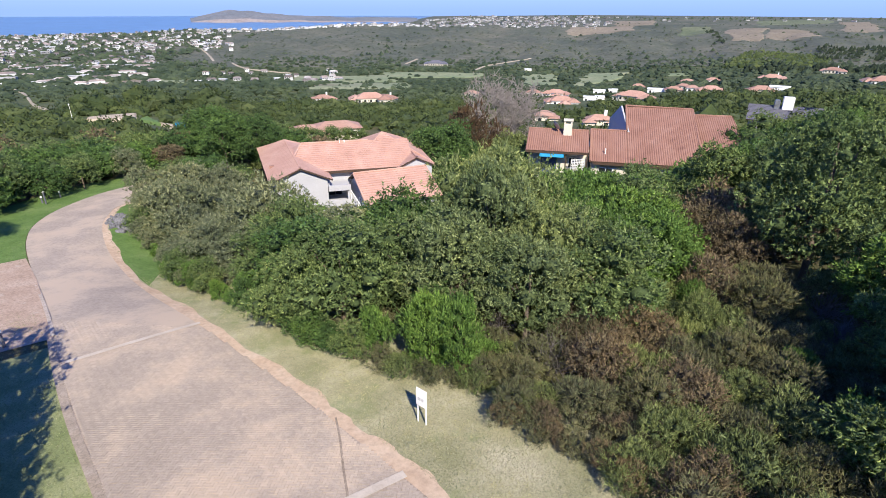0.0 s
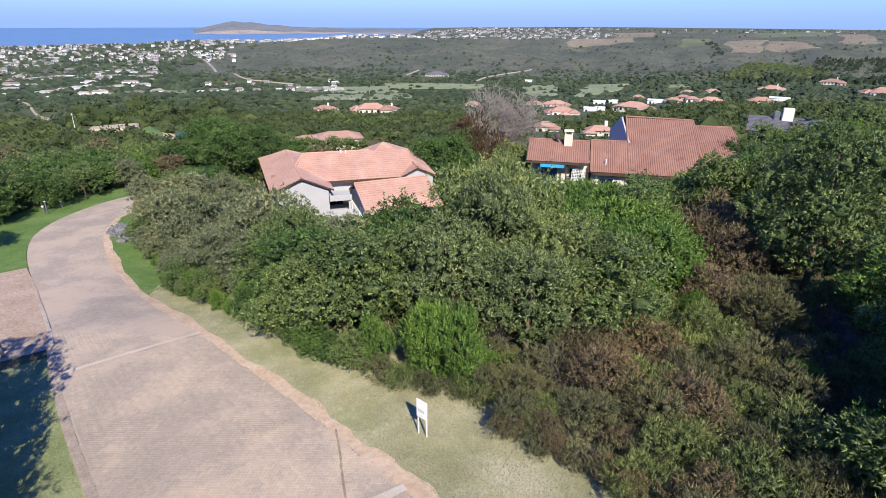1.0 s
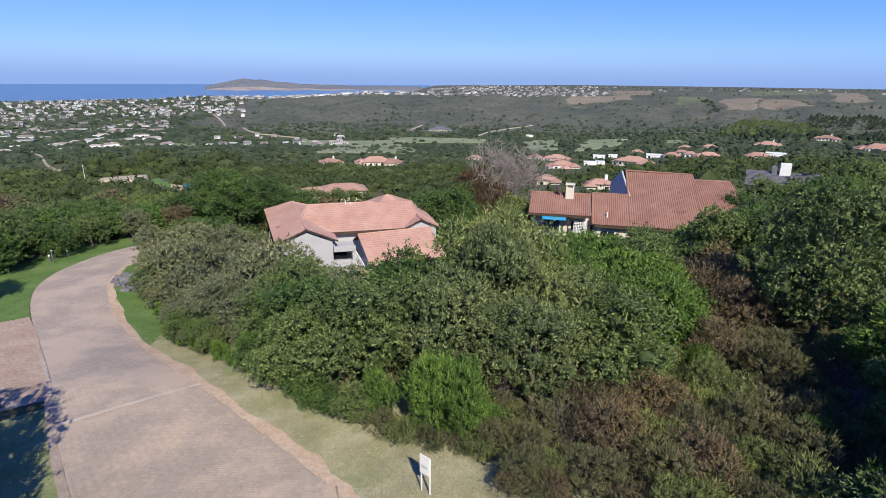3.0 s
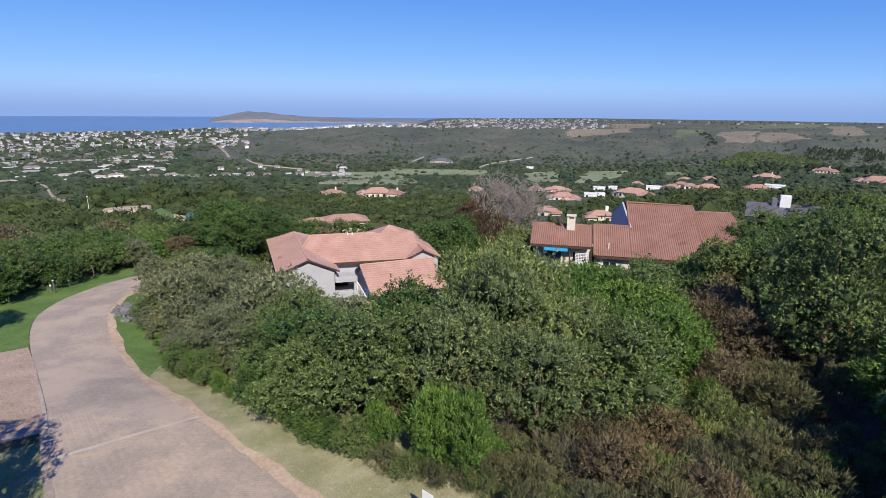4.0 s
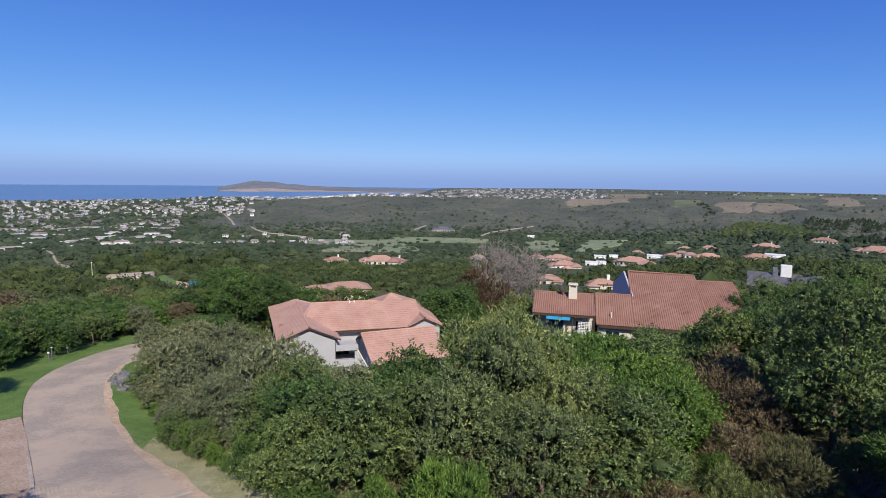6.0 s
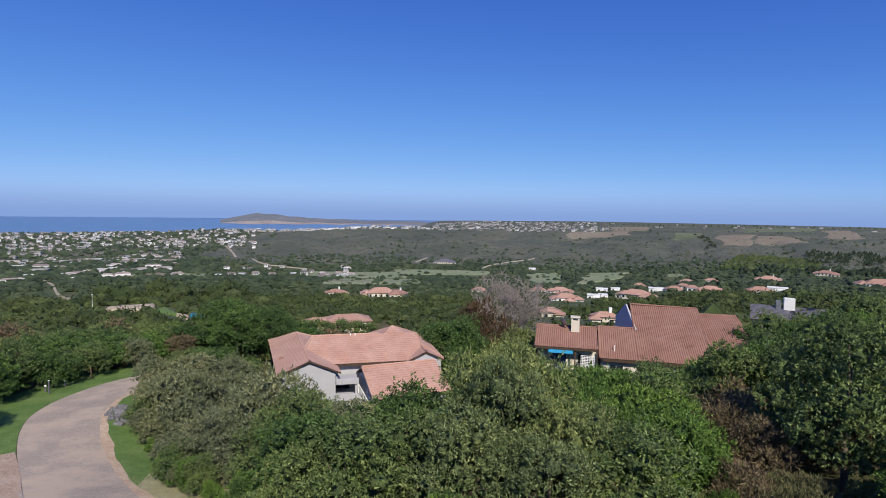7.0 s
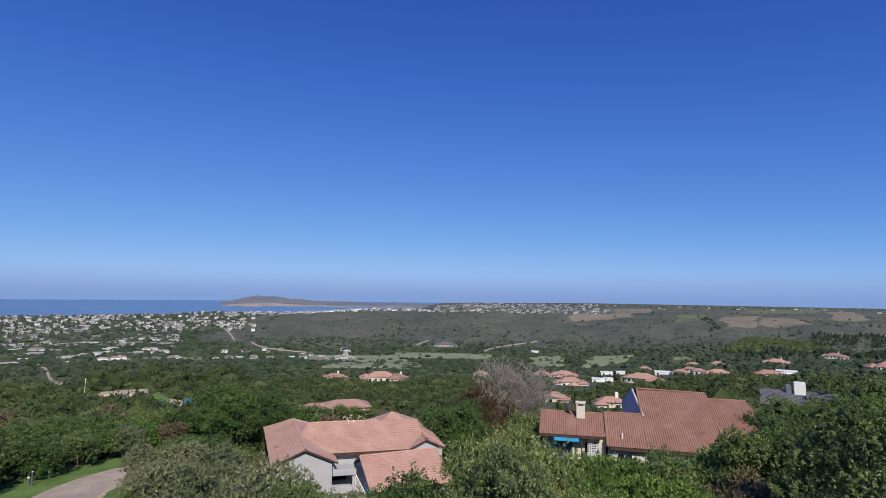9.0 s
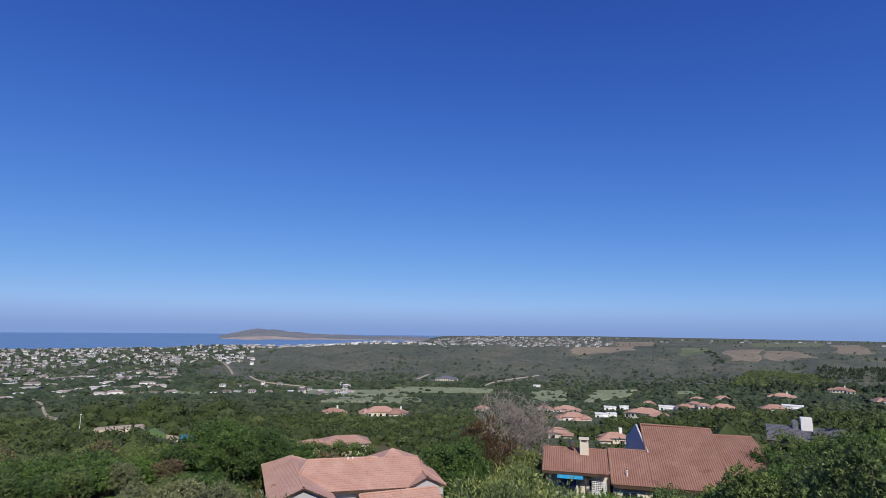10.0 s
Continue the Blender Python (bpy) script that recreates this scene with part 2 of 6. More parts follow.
LEAF = {
    "dark": foliage("leaf_dark", [(0.032, 0.059, 0.015), (0.062, 0.118, 0.030), (0.089, 0.162, 0.043), (0.160, 0.257, 0.076)], 0.42),
    "grey": foliage("leaf_grey", [(0.069, 0.081, 0.045), (0.142, 0.161, 0.086), (0.212, 0.230, 0.134), (0.360, 0.370, 0.234)], 0.5),
    "mixed": foliage("leaf_mixed", [(0.051, 0.077, 0.025), (0.105, 0.157, 0.051), (0.156, 0.217, 0.076), (0.287, 0.347, 0.119)], 0.5),
    "bright": foliage("leaf_bright", [(0.046, 0.088, 0.016), (0.094, 0.178, 0.032), (0.14, 0.245, 0.048), (0.25, 0.375, 0.09)], 0.5),
    "brown": foliage("leaf_brown", [(0.064, 0.059, 0.032), (0.132, 0.122, 0.068), (0.204, 0.185, 0.105), (0.219, 0.254, 0.103)], 0.8, 0.1),
    "rust": foliage("leaf_rust", [(0.085, 0.06, 0.038), (0.17, 0.118, 0.076), (0.245, 0.175, 0.115), (0.25, 0.215, 0.12)], 0.8, 0.1),
    "olive": foliage("leaf_olive", [(0.072, 0.09, 0.03), (0.145, 0.178, 0.058), (0.215, 0.255, 0.09), (0.345, 0.38, 0.165)], 0.7, 0.15),
    "sage": foliage("leaf_sage", [(0.064, 0.087, 0.033), (0.135, 0.177, 0.066), (0.196, 0.246, 0.100), (0.361, 0.407, 0.182)], 0.45),
    "thatch": foliage("leaf_thatch", [(0.06, 0.035, 0.022), (0.1, 0.058, 0.035), (0.13, 0.085, 0.052)], 0.8, 0.05),
    # far and hill leaves are greyed and blued, haze put into their green
    "far": foliage("leaf_far", [(0.04, 0.06, 0.036), (0.055, 0.079, 0.046), (0.072, 0.098, 0.057), (0.09, 0.114, 0.07)], 0.7, 0.1, 0.03, 1.1),
    "slope": foliage("leaf_slope", [(0.038, 0.055, 0.018), (0.055, 0.08, 0.026), (0.075, 0.102, 0.034), (0.1, 0.122, 0.05)], 0.7, 0.1, 0.06, 1.6),
    "pine": foliage("leaf_pine", [(0.02, 0.032, 0.02), (0.026, 0.04, 0.024), (0.034, 0.05, 0.03)], 0.7, 0.05, 0.03, 1.1),
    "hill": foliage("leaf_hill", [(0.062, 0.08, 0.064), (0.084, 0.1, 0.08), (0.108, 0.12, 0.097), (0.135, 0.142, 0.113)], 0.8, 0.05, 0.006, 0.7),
    "grass": foliage("leaf_grass", [(0.24, 0.245, 0.13), (0.33, 0.32, 0.19), (0.41, 0.385, 0.265), (0.47, 0.445, 0.325)], 0.8, 0.2, 0.5),
    "turf": foliage("leaf_turf", [(0.13, 0.17, 0.06), (0.2, 0.24, 0.1), (0.3, 0.31, 0.16), (0.4, 0.39, 0.24)], 0.8, 0.2, 0.5),
    "lawn": foliage("leaf_lawn", [(0.085, 0.16, 0.035), (0.125, 0.215, 0.052), (0.18, 0.255, 0.08)], 0.7, 0.2, 0.5),
}
# inner mass of each crown: leaf colours darkened, its shade put into the colour
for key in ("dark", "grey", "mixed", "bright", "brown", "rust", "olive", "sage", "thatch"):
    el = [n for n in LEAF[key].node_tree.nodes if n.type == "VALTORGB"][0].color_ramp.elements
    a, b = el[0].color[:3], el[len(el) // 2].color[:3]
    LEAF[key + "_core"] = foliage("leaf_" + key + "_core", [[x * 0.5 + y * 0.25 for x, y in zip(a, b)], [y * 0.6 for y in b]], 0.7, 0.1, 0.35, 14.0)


# ---- mesh helpers ----
def mesh_of(name, verts, faces, mats, idx=None, smooth=False):
    me = bpy.data.meshes.new(name)
    me.from_pydata([tuple(v) for v in verts] if not isinstance(verts, np.ndarray) else verts.tolist(), [], faces if isinstance(faces, list) else faces.tolist())
    for m in mats:
        me.materials.append(m)
    if idx is not None:
        me.polygons.foreach_set("material_index", np.asarray(idx, dtype=np.int32))
    if smooth:
        me.polygons.foreach_set("use_smooth", np.ones(len(me.polygons), dtype=bool))
    me.update()
    return me


def part(name, bm, material, parent, label=""):
    """One mesh object under a thing or a part, from a bmesh or a ready mesh."""
    if isinstance(bm, bmesh.types.BMesh):
        me = bpy.data.meshes.new(name)
        bmesh.ops.recalc_face_normals(bm, faces=bm.faces)
        bm.to_mesh(me)
        bm.free()
        me.materials.append(material)
    else:
        me = bm
        if material and not me.materials:
            me.materials.append(material)
    ob = new(name, me)
    ob.parent = parent
    if label:
        ob["label"] = label
    return ob


def thing(name, m, label, category, group="", kind=""):
    ob = new(name)
    ob.empty_display_size = 0.3
    ob.matrix_world = m
    return tagged(ob, label, category, group, kind)


def box(bm, x0, x1, y0, y1, z0, z1):
    v = [bm.verts.new(p) for p in ((x0, y0, z0), (x1, y0, z0), (x1, y1, z0), (x0, y1, z0), (x0, y0, z1), (x1, y0, z1), (x1, y1, z1), (x0, y1, z1))]
    for f in ((3, 2, 1, 0), (4, 5, 6, 7), (0, 1, 5, 4), (1, 2, 6, 5), (2, 3, 7, 6), (3, 0, 4, 7)):
        bm.faces.new([v[i] for i in f])
    return bm


def boxed(*args, bevel=0.0):
    bm = box(bmesh.new(), *args)
    if bevel:
        bmesh.ops.bevel(bm, geom=bm.edges[:], offset=bevel, segments=2, affect="EDGES")
    return bm


def prism(bm, outline, z0, z1):
    lo = [bm.verts.new((x, y, z0)) for x, y in outline]
    hi = [bm.verts.new((x, y, z1)) for x, y in outline]
    n = len(outline)
    bm.faces.new(lo[::-1]), bm.faces.new(hi)
    for i in range(n):
        bm.faces.new((lo[i], lo[(i + 1) % n], hi[(i + 1) % n], hi[i]))
    return bm


def tube(verts, faces, pts, radii, sides=6):
    """Adds a tapered tube along pts to the lists verts and faces."""
    base = len(verts)
    up = Vector((0.31, 0.17, 0.93))
    for i, p in enumerate(pts):
        d = (Vector(pts[min(i + 1, len(pts) - 1)]) - Vector(pts[max(i - 1, 0)])).normalized()
        a = d.cross(up)
        a = a.normalized() if a.length > 1e-3 else Vector((1, 0, 0))
        b = d.cross(a)
        for k in range(sides):
            w = 2 * math.pi * k / sides
            verts.append(Vector(p) + (a * math.cos(w) + b * math.sin(w)) * radii[i])
    for i in range(len(pts) - 1):
        for k in range(sides):
            k2 = (k + 1) % sides
            faces.append((base + i * sides + k, base + i * sides + k2, base + (i + 1) * sides + k2, base + (i + 1) * sides + k))
    faces.append(tuple(base + (len(pts) - 1) * sides + k for k in range(sides)))


def smooth_step(a, b, x):
    t = np.clip((x - a) / (b - a), 0, 1)
    return t * t * (3 - 2 * t)


def catmull(pts, n):
    pts = np.array(pts, float)
    p = np.vstack([2 * pts[0] - pts[1], pts, 2 * pts[-1] - pts[-2]])
    out = []
    for i in range(1, len(p) - 2):
        for t in np.arange(n) / n:
            out.append(0.5 * (2 * p[i] + (p[i + 1] - p[i - 1]) * t + (2 * p[i - 1] - 5 * p[i] + 4 * p[i + 1] - p[i + 2]) * t * t + (3 * p[i] - p[i - 1] - 3 * p[i + 1] + p[i + 2]) * t ** 3))
    out.append(p[-2])
    return np.array(out)


# ---- the lie of the land ----
R_KNOTS = np.array([60, 100, 150, 250, 400, 600, 750, 900, 1100, 1400, 1800, 2500, 4950], float)
A_KNOTS = np.array([-60, -33, -18, -7, 4, 15, 34, 60], float)
LAND = np.array([
    [-7, -10, -16, -27, -40, -52, -55, -54, -50, -44, -72, -74, -74],
    [-8, -11, -17, -27, -40, -53, -56, -54, -49, -44, -72, -74, -74],
    [-9, -13, -19, -30, -44, -56, -58, -56, -48, -38, -72, -74, -74],
    [-9.5, -14, -20, -31, -45, -57, -59, -56, -44, -30, -40, -74, -74],
    [-9.5, -14, -20, -31, -45, -57, -59, -56, -43, -28, -17, -40, -60],
    [-9, -13, -19, -30, -44, -56, -58, -54, -42, -27, -17, -25, -50],
    [-4, -7, -12, -21, -33, -44, -47, -43, -34, -24, -16, -25, -50],
    [3, 2, -2, -9, -18, -28, -30, -28, -24, -20, -14, -25, -50],
])


def wobble(x, y, s, seed=0.0):
    """A cheap smooth unevenness between -1 and 1."""
    return (np.sin(x / s + 1.3 * np.sin(y / s * 0.7 + seed) + seed) + np.sin(y / s * 1.13 + 1.7 * np.sin(x / s * 0.6 - seed) + 2.1 * seed)) / 2


def far_land(x, y):
    r, a = np.hypot(x, y), np.degrees(np.arctan2(x, np.maximum(y, 1e-6)))
    a = np.clip(a, -60, 60)
    i = np.clip(np.searchsorted(A_KNOTS, a) - 1, 0, len(A_KNOTS) - 2)
    w = (a - A_KNOTS[i]) / (A_KNOTS[i + 1] - A_KNOTS[i])
    w = w * w * (3 - 2 * w)
    lr = np.log(np.clip(r, 60, 4950))
    k = np.clip(np.searchsorted(np.log(R_KNOTS), lr) - 1, 0, len(R_KNOTS) - 2)
    u = (lr - np.log(R_KNOTS[k])) / (np.log(R_KNOTS[k + 1]) - np.log(R_KNOTS[k]))
    u = u * u * (3 - 2 * u) * 0.5 + u * 0.5
    z = (LAND[i, k] * (1 - u) + LAND[i, k + 1] * u) * (1 - w) + (LAND[i + 1, k] * (1 - u) + LAND[i + 1, k + 1] * u) * w
    z = z + wobble(x, y, 55.0) * smooth_step(150, 500, r) * 2.2 * smooth_step(2200, 1300, r)
    # gullies that run down the far ridge
    gully = np.abs(np.sin(np.radians(a) * 21 + 0.9 * np.sin(r / 140.0) + 0.6)) + 0.5 * np.abs(np.sin(np.radians(a) * 53 + 1.2 * np.sin(r / 90.0)))
    return z + (gully - 0.95) * 6.5 * smooth_step(760, 900, r) * smooth_step(1420, 1150, r)


def near_land(x, y):
    z = 0.0548 * np.clip(x, -80, 70) - 0.0657 * np.clip(y, -40, 90)
    drop = smooth_step(20, 52, y) * 5.6 * smooth_step(-27, -14, x) * smooth_step(55, 25, x)
    return z - drop


def land(x, y):
    x, y = np.asarray(x, float), np.asarray(y, float)
    w = smooth_step(62, 130, np.hypot(x, y)) * smooth_step(0, 25, y)
    return near_land(x, y) * (1 - w) + far_land(x, y) * w


def lz(x, y):
    return float(land(x, y))


def sheet(name, grid, lift, material, label, category, kind="structure", sunk=0.0):
    """A sheet draped over the land: grid is rows of plan points."""
    g = np.array(grid, float)
    n, m = g.shape[:2]
    z = land(g[..., 0], g[..., 1]) + lift
    if sunk:  # the rim runs down into the ground
        z[0], z[-1], z[:, 0], z[:, -1] = z[0] - sunk, z[-1] - sunk, z[:, 0] - sunk, z[:, -1] - sunk
    v = np.dstack([g, z]).reshape(-1, 3)
    f = [(i * m + k, i * m + k + 1, (i + 1) * m + k + 1, (i + 1) * m + k) for i in range(n - 1) for k in range(m - 1)]
    ob = new(name, mesh_of(name, v, f, [material], smooth=True))
    return tagged(ob, label, category, kind=kind)


def quad_grid(a, b, c, d, n, m, rough=0.0, seed=1.0):
    a, b, c, d = (np.array(p, float) for p in (a, b, c, d))
    out = []
    for i in range(n + 1):
        u = i / n
        row = []
        for k in range(m + 1):
            w = k / m
            p = (a * (1 - w) + b * w) * (1 - u) + (d * (1 - w) + c * w) * u
            e = rough * (abs(u - 0.5) * 2) ** 3, rough * (abs(w - 0.5) * 2) ** 3
            p = p + np.array([math.sin(u * 9 + seed) + math.sin(u * 23 + seed * 2) * 0.5, math.sin(w * 8 + seed * 3) + math.sin(w * 19 + seed) * 0.5]) * np.array(e[::-1])
            row.append(p)
        out.append(row)
    return out


def polar(az, r):
    return (r * math.sin(radians(az)), r * math.cos(radians(az)))


# the ground: one sheet out to the horizon
angles = np.radians(np.concatenate([np.arange(-72, 72.01, 0.5), np.arange(80, 288, 8.0)]))
radii = 2.0 * (4950 / 2.0) ** (np.arange(250) / 249)
ga, gr = np.meshgrid(angles, radii)
gx, gy = gr * np.sin(ga), gr * np.cos(ga)
gz = land(gx, gy)
gv = np.vstack([np.dstack([gx, gy, gz]).reshape(-1, 3), [[0, 0, float(land(np.array([0.0]), np.array([0.0]))[0])]]])
na, nr = len(angles), len(radii)
ii, kk = np.meshgrid(np.arange(nr - 1), np.arange(na), indexing="ij")
k2 = (kk + 1) % na
gf = np.stack([ii * na + kk, (ii + 1) * na + kk, (ii + 1) * na + k2, ii * na + k2], -1).reshape(-1, 4)[:, ::-1]
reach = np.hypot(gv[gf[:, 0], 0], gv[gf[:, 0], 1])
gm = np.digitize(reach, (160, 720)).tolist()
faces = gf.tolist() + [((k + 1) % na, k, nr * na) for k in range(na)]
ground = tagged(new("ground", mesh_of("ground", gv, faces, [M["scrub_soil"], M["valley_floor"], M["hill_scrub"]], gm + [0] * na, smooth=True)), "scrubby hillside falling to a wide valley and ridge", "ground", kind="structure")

# the sea and the headland beyond the town
sg = [[polar(a, r) for r in (900, 1300, 1700, 2200, 3000, 4000, 4960)] for a in np.arange(-75, 30, 3.0)]
sv = np.array([[(*p, -66.0) for p in row] for row in sg]).reshape(-1, 3)
sf = [(i * 7 + k, i * 7 + k + 1, (i + 1) * 7 + k + 1, (i + 1) * 7 + k) for i in range(len(sg) - 1) for k in range(6)]
tagged(new("sea", mesh_of("sea", sv, sf, [M["sea"]])), "deep blue open sea under a hazy horizon", "sea", kind="structure")


def far_ridge(name, az0, az1, r0, r1, top, mats, label):
    """A long low headland: a rounded back with a pale cliff foot."""
    v, f, ix = [], [], []
    n, m = 90, 10
    for i in range(n + 1):
        u = i / n
        az = az0 + (az1 - az0) * u
        h = top(u)
        for k in range(m + 1):
            w = k / m
            prof = min(1.0, (w / 0.5) ** 0.7) if w < 0.5 else math.cos((w - 0.5) * math.pi) ** 0.6
            r = r0 + (r1 - r0) * w + 60 * math.sin(u * 31 + w * 4)
            x, y = polar(az, r)
            v.append((x, y, -67 + h * max(prof, 0) * (1 + 0.05 * math.sin(u * 57 + k)) + (0 if k else -2)))
    for i in range(n):
        for k in range(m):
            f.append((i * (m + 1) + k, (i + 1) * (m + 1) + k, (i + 1) * (m + 1) + k + 1, i * (m + 1) + k + 1))
            ix.append(1 if k < 1 else 0)
    return tagged(new(name, mesh_of(name, v, f, mats, ix)), label, "headland", kind="structure")


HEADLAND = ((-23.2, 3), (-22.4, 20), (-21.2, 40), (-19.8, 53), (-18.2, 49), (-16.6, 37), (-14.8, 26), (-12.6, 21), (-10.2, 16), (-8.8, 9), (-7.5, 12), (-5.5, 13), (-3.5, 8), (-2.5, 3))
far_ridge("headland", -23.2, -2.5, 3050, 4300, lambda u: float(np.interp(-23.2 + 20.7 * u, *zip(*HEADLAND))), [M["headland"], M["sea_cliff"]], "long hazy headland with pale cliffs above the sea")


# ---- the road and its verges ----
LEFT = catmull([(-3.5, 4.2), (-7.2, 8.6), (-9.5, 11.2), (-12.8, 14.9), (-15.6, 18.3), (-19.7, 23.5), (-26.7, 31.7), (-30.3, 36.5), (-32.4, 40.5), (-33.3, 45.0), (-32.6, 50.5), (-29.0, 55.5), (-22, 60)], 12)
RIGHT = catmull([(6.0, 4.0), (1.8, 8.4), (-1.1, 11.5), (-3.4, 13.9), (-6.0, 16.5), (-11.3, 21.6), (-16.6, 26.9), (-22.6, 33.6), (-25.9, 38.4), (-27.4, 41.8), (-28.0, 45.0), (-26.0, 50.0), (-20, 55)], 12)
acr = np.linspace(0, 1, 9)
road_grid = LEFT[:, None] * (1 - acr)[None, :, None] + RIGHT[:, None] * acr[None, :, None]
NEAR = 60  # the road up to here is laid brick by brick
road = sheet("road", road_grid[:NEAR], 0.03, M["joint_sand"], "brick-paved estate road in dusty pinkish grey", "road")
sheet("road", road_grid[NEAR - 1:], 0.03, M["paver"], "brick-paved estate road bending behind the bushes", "road")


def offset_line(line, d):
    t = np.gradient(line, axis=0)
    t /= np.linalg.norm(t, axis=1)[:, None]
    return line + np.stack([t[:, 1], -t[:, 0]], 1) * np.asarray(d).reshape(-1, 1) if np.ndim(d) else line + np.stack([t[:, 1], -t[:, 0]], 1) * d


def band(line, d0, d1, n=4):
    a, b = offset_line(line, d0), offset_line(line, d1)
    w = np.linspace(0, 1, n)
    return a[:, None] * (1 - w)[None, :, None] + b[:, None] * w[None, :, None]


def kerb(name, line, d0, d1, height, label, mat="old_kerb"):
    a, b = offset_line(line, d0), offset_line(line, d1)
    v, f = [], []
    for i, (p, q) in enumerate(zip(a, b)):
        h = height + 0.012 * math.sin(i * 1.7)
        for pt, z in ((p, -0.1), (p, h), (q, h), (q, -0.1)):
            v.append((*pt, lz(*pt) + z))
        if i:
            for k in range(3):
                f.append((4 * i - 4 + k, 4 * i - 3 + k, 4 * i + 1 + k, 4 * i + k))
    return tagged(new(name, mesh_of(name, v, f, [M[mat]])), label, "kerb", kind="structure")


s = np.arange(len(RIGHT))
earth_w = 0.52 + 0.1 * np.sin(s * 0.31) + 0.08 * np.sin(s * 0.9) + 0.03 * np.sin(s * 2.3)
tagged(sheet("earth_strip", band(RIGHT, 0.0, earth_w), 0.022, M["earth"], "worn reddish sandy strip along the road edge", "dirt strip"))
tagged(sheet("verge", band(RIGHT, 0.2, 5.3, 12), 0.012, M["verge_grass"], "dry mown grass verge beside the paved road", "grass"))
tagged(sheet("verge_left", band(LEFT[66:], -6.0, -0.05, 12), 0.012, M["lawn"], "green mown grass verge beside the paved road", "grass"))
tagged(sheet("verge_left", band(LEFT[:54], -8.0, -0.05, 12), 0.012, M["verge_green"], "green grass verge in tree shade beside the road", "grass"))
kerb("kerb_left", LEFT[:56], -0.3, 0.0, 0.045, "flat concrete edging along the paved road")
kerb("kerb_drive", LEFT[55:67], -0.14, 0.03, 0.07, "thin pale edging between road and driveway", "concrete")

# brick driveway that joins the road
drive = [[(-27.0, 31.9), (-24, 28.6), (-21, 25.0), (-17.6, 20.8)], [(-29, 30.5), (-26, 27.3), (-23, 24.2), (-19.5, 19.5)], [(-34, 27.5), (-30.5, 25), (-27, 22), (-23, 17.5)], [(-44, 22), (-40, 19), (-36, 16), (-31, 12)]]
tagged(sheet("driveway", drive, 0.045, M["drive_brick"], "reddish brick driveway meeting the road", "driveway"))
# the road runs on behind
sheet("road", [[np.array((-3.5, 4.2)) * (1 - u) + np.array((6.0, 4.0)) * u + np.array((d * 0.66, -d * 0.75)) for u in acr] for d in np.linspace(0, 40, 16)], 0.03, M["paver"], "brick-paved estate road running on over the hill", "road")
# concrete strips laid across the road
def cross_strip(a, b, w):
    d = np.array(b) - np.array(a)
    n = np.array([-d[1], d[0]]) / np.hypot(*d) * w / 2
    u = np.linspace(0, 1, 12)
    g = [[np.array(a) + d * k - n, np.array(a) + d * k + n] for k in u]
    return sheet("crossing_strip", g, 0.066, M["pale_strip"], "pale concrete strip laid across the paved road", "road strip")
cross_strip((-15.6, 18.6), (-11.3, 21.75), 0.26)
cross_strip((-6.5, 8.2), (-1.05, 11.6), 0.3)


# ---- what stands and lies in the distance: places on the plan ----
VILLAS = [  # x, y, width, turn, kind
    (-31.8, 133, 23, 4, "long"),
    (-43, 330, 24, 5, "pink"),
    (-34, 346, 11, -20, "pink"),
    (-73, 340, 15, 10, "white"),
    (20, 381, 10, 0, "pink"),
    (63, 388, 10, 0, "pink"),
    (76, 376, 17, -15, "white"),
    (60, 281, 16, 10, "white"),
    (86, 322, 9, 0, "flat"),
    (93, 330, 5, 5, "flat"),
    (37, 195, 8, 0, "pink"),
    (48, 168, 10, 12, "pink"),
    (110, 394, 8, 0, "flat"),
    (121, 398, 6, 0, "flat"),
    (107, 312, 22, -20, "pink"),
    (155, 443, 9, 0, "pink"),
]
VILLAS += [
    (144, 378, 11, 0, "flat"),
    (152, 369, 11, 8, "pink"),
    (167, 390, 10, -10, "pink"),
    (223, 513, 12, 0, "pink"),
    (161, 360, 8, 0, "white"),
    (244, 510, 13, 0, "white"),
    (158, 330, 16, 6, "pink"),
    (280, 479, 22, 0, "pink"),
    (166, 292, 14, 10, "pink"),
    (188, 313, 10, 0, "flat"),
    (363, 528, 21, 0, "pink"),
    (317, 402, 30, 10, "white"),
    (-9, 740, 30, 0, "slate"),
    (99, 660, 8, 0, "flat"),
]
FIELDS = [
    ("fairway", (-145, 543), (-42, 542), (-48, 622), (-165, 620)),
    ("fairway", (-64, 588), (40, 579), (49, 614), (-71, 650)),
    ("fairway", (-103, 418), (-24, 427), (-30, 535), (-106, 521)),
    ("fairway", (97, 450), (175, 568), (210, 641), (165, 644)),
    ("fairway", (227, 581), (250, 570), (258, 597), (236, 604)),
    ("fairway", (64, 447), (101, 492), (126, 632), (86, 608)),
    ("fairway", (-271, 531), (-233, 510), (-259, 568), (-280, 562)),
    ("field_tan", (-109, 445), (-47, 477), (-52, 523), (-103, 507)),
]
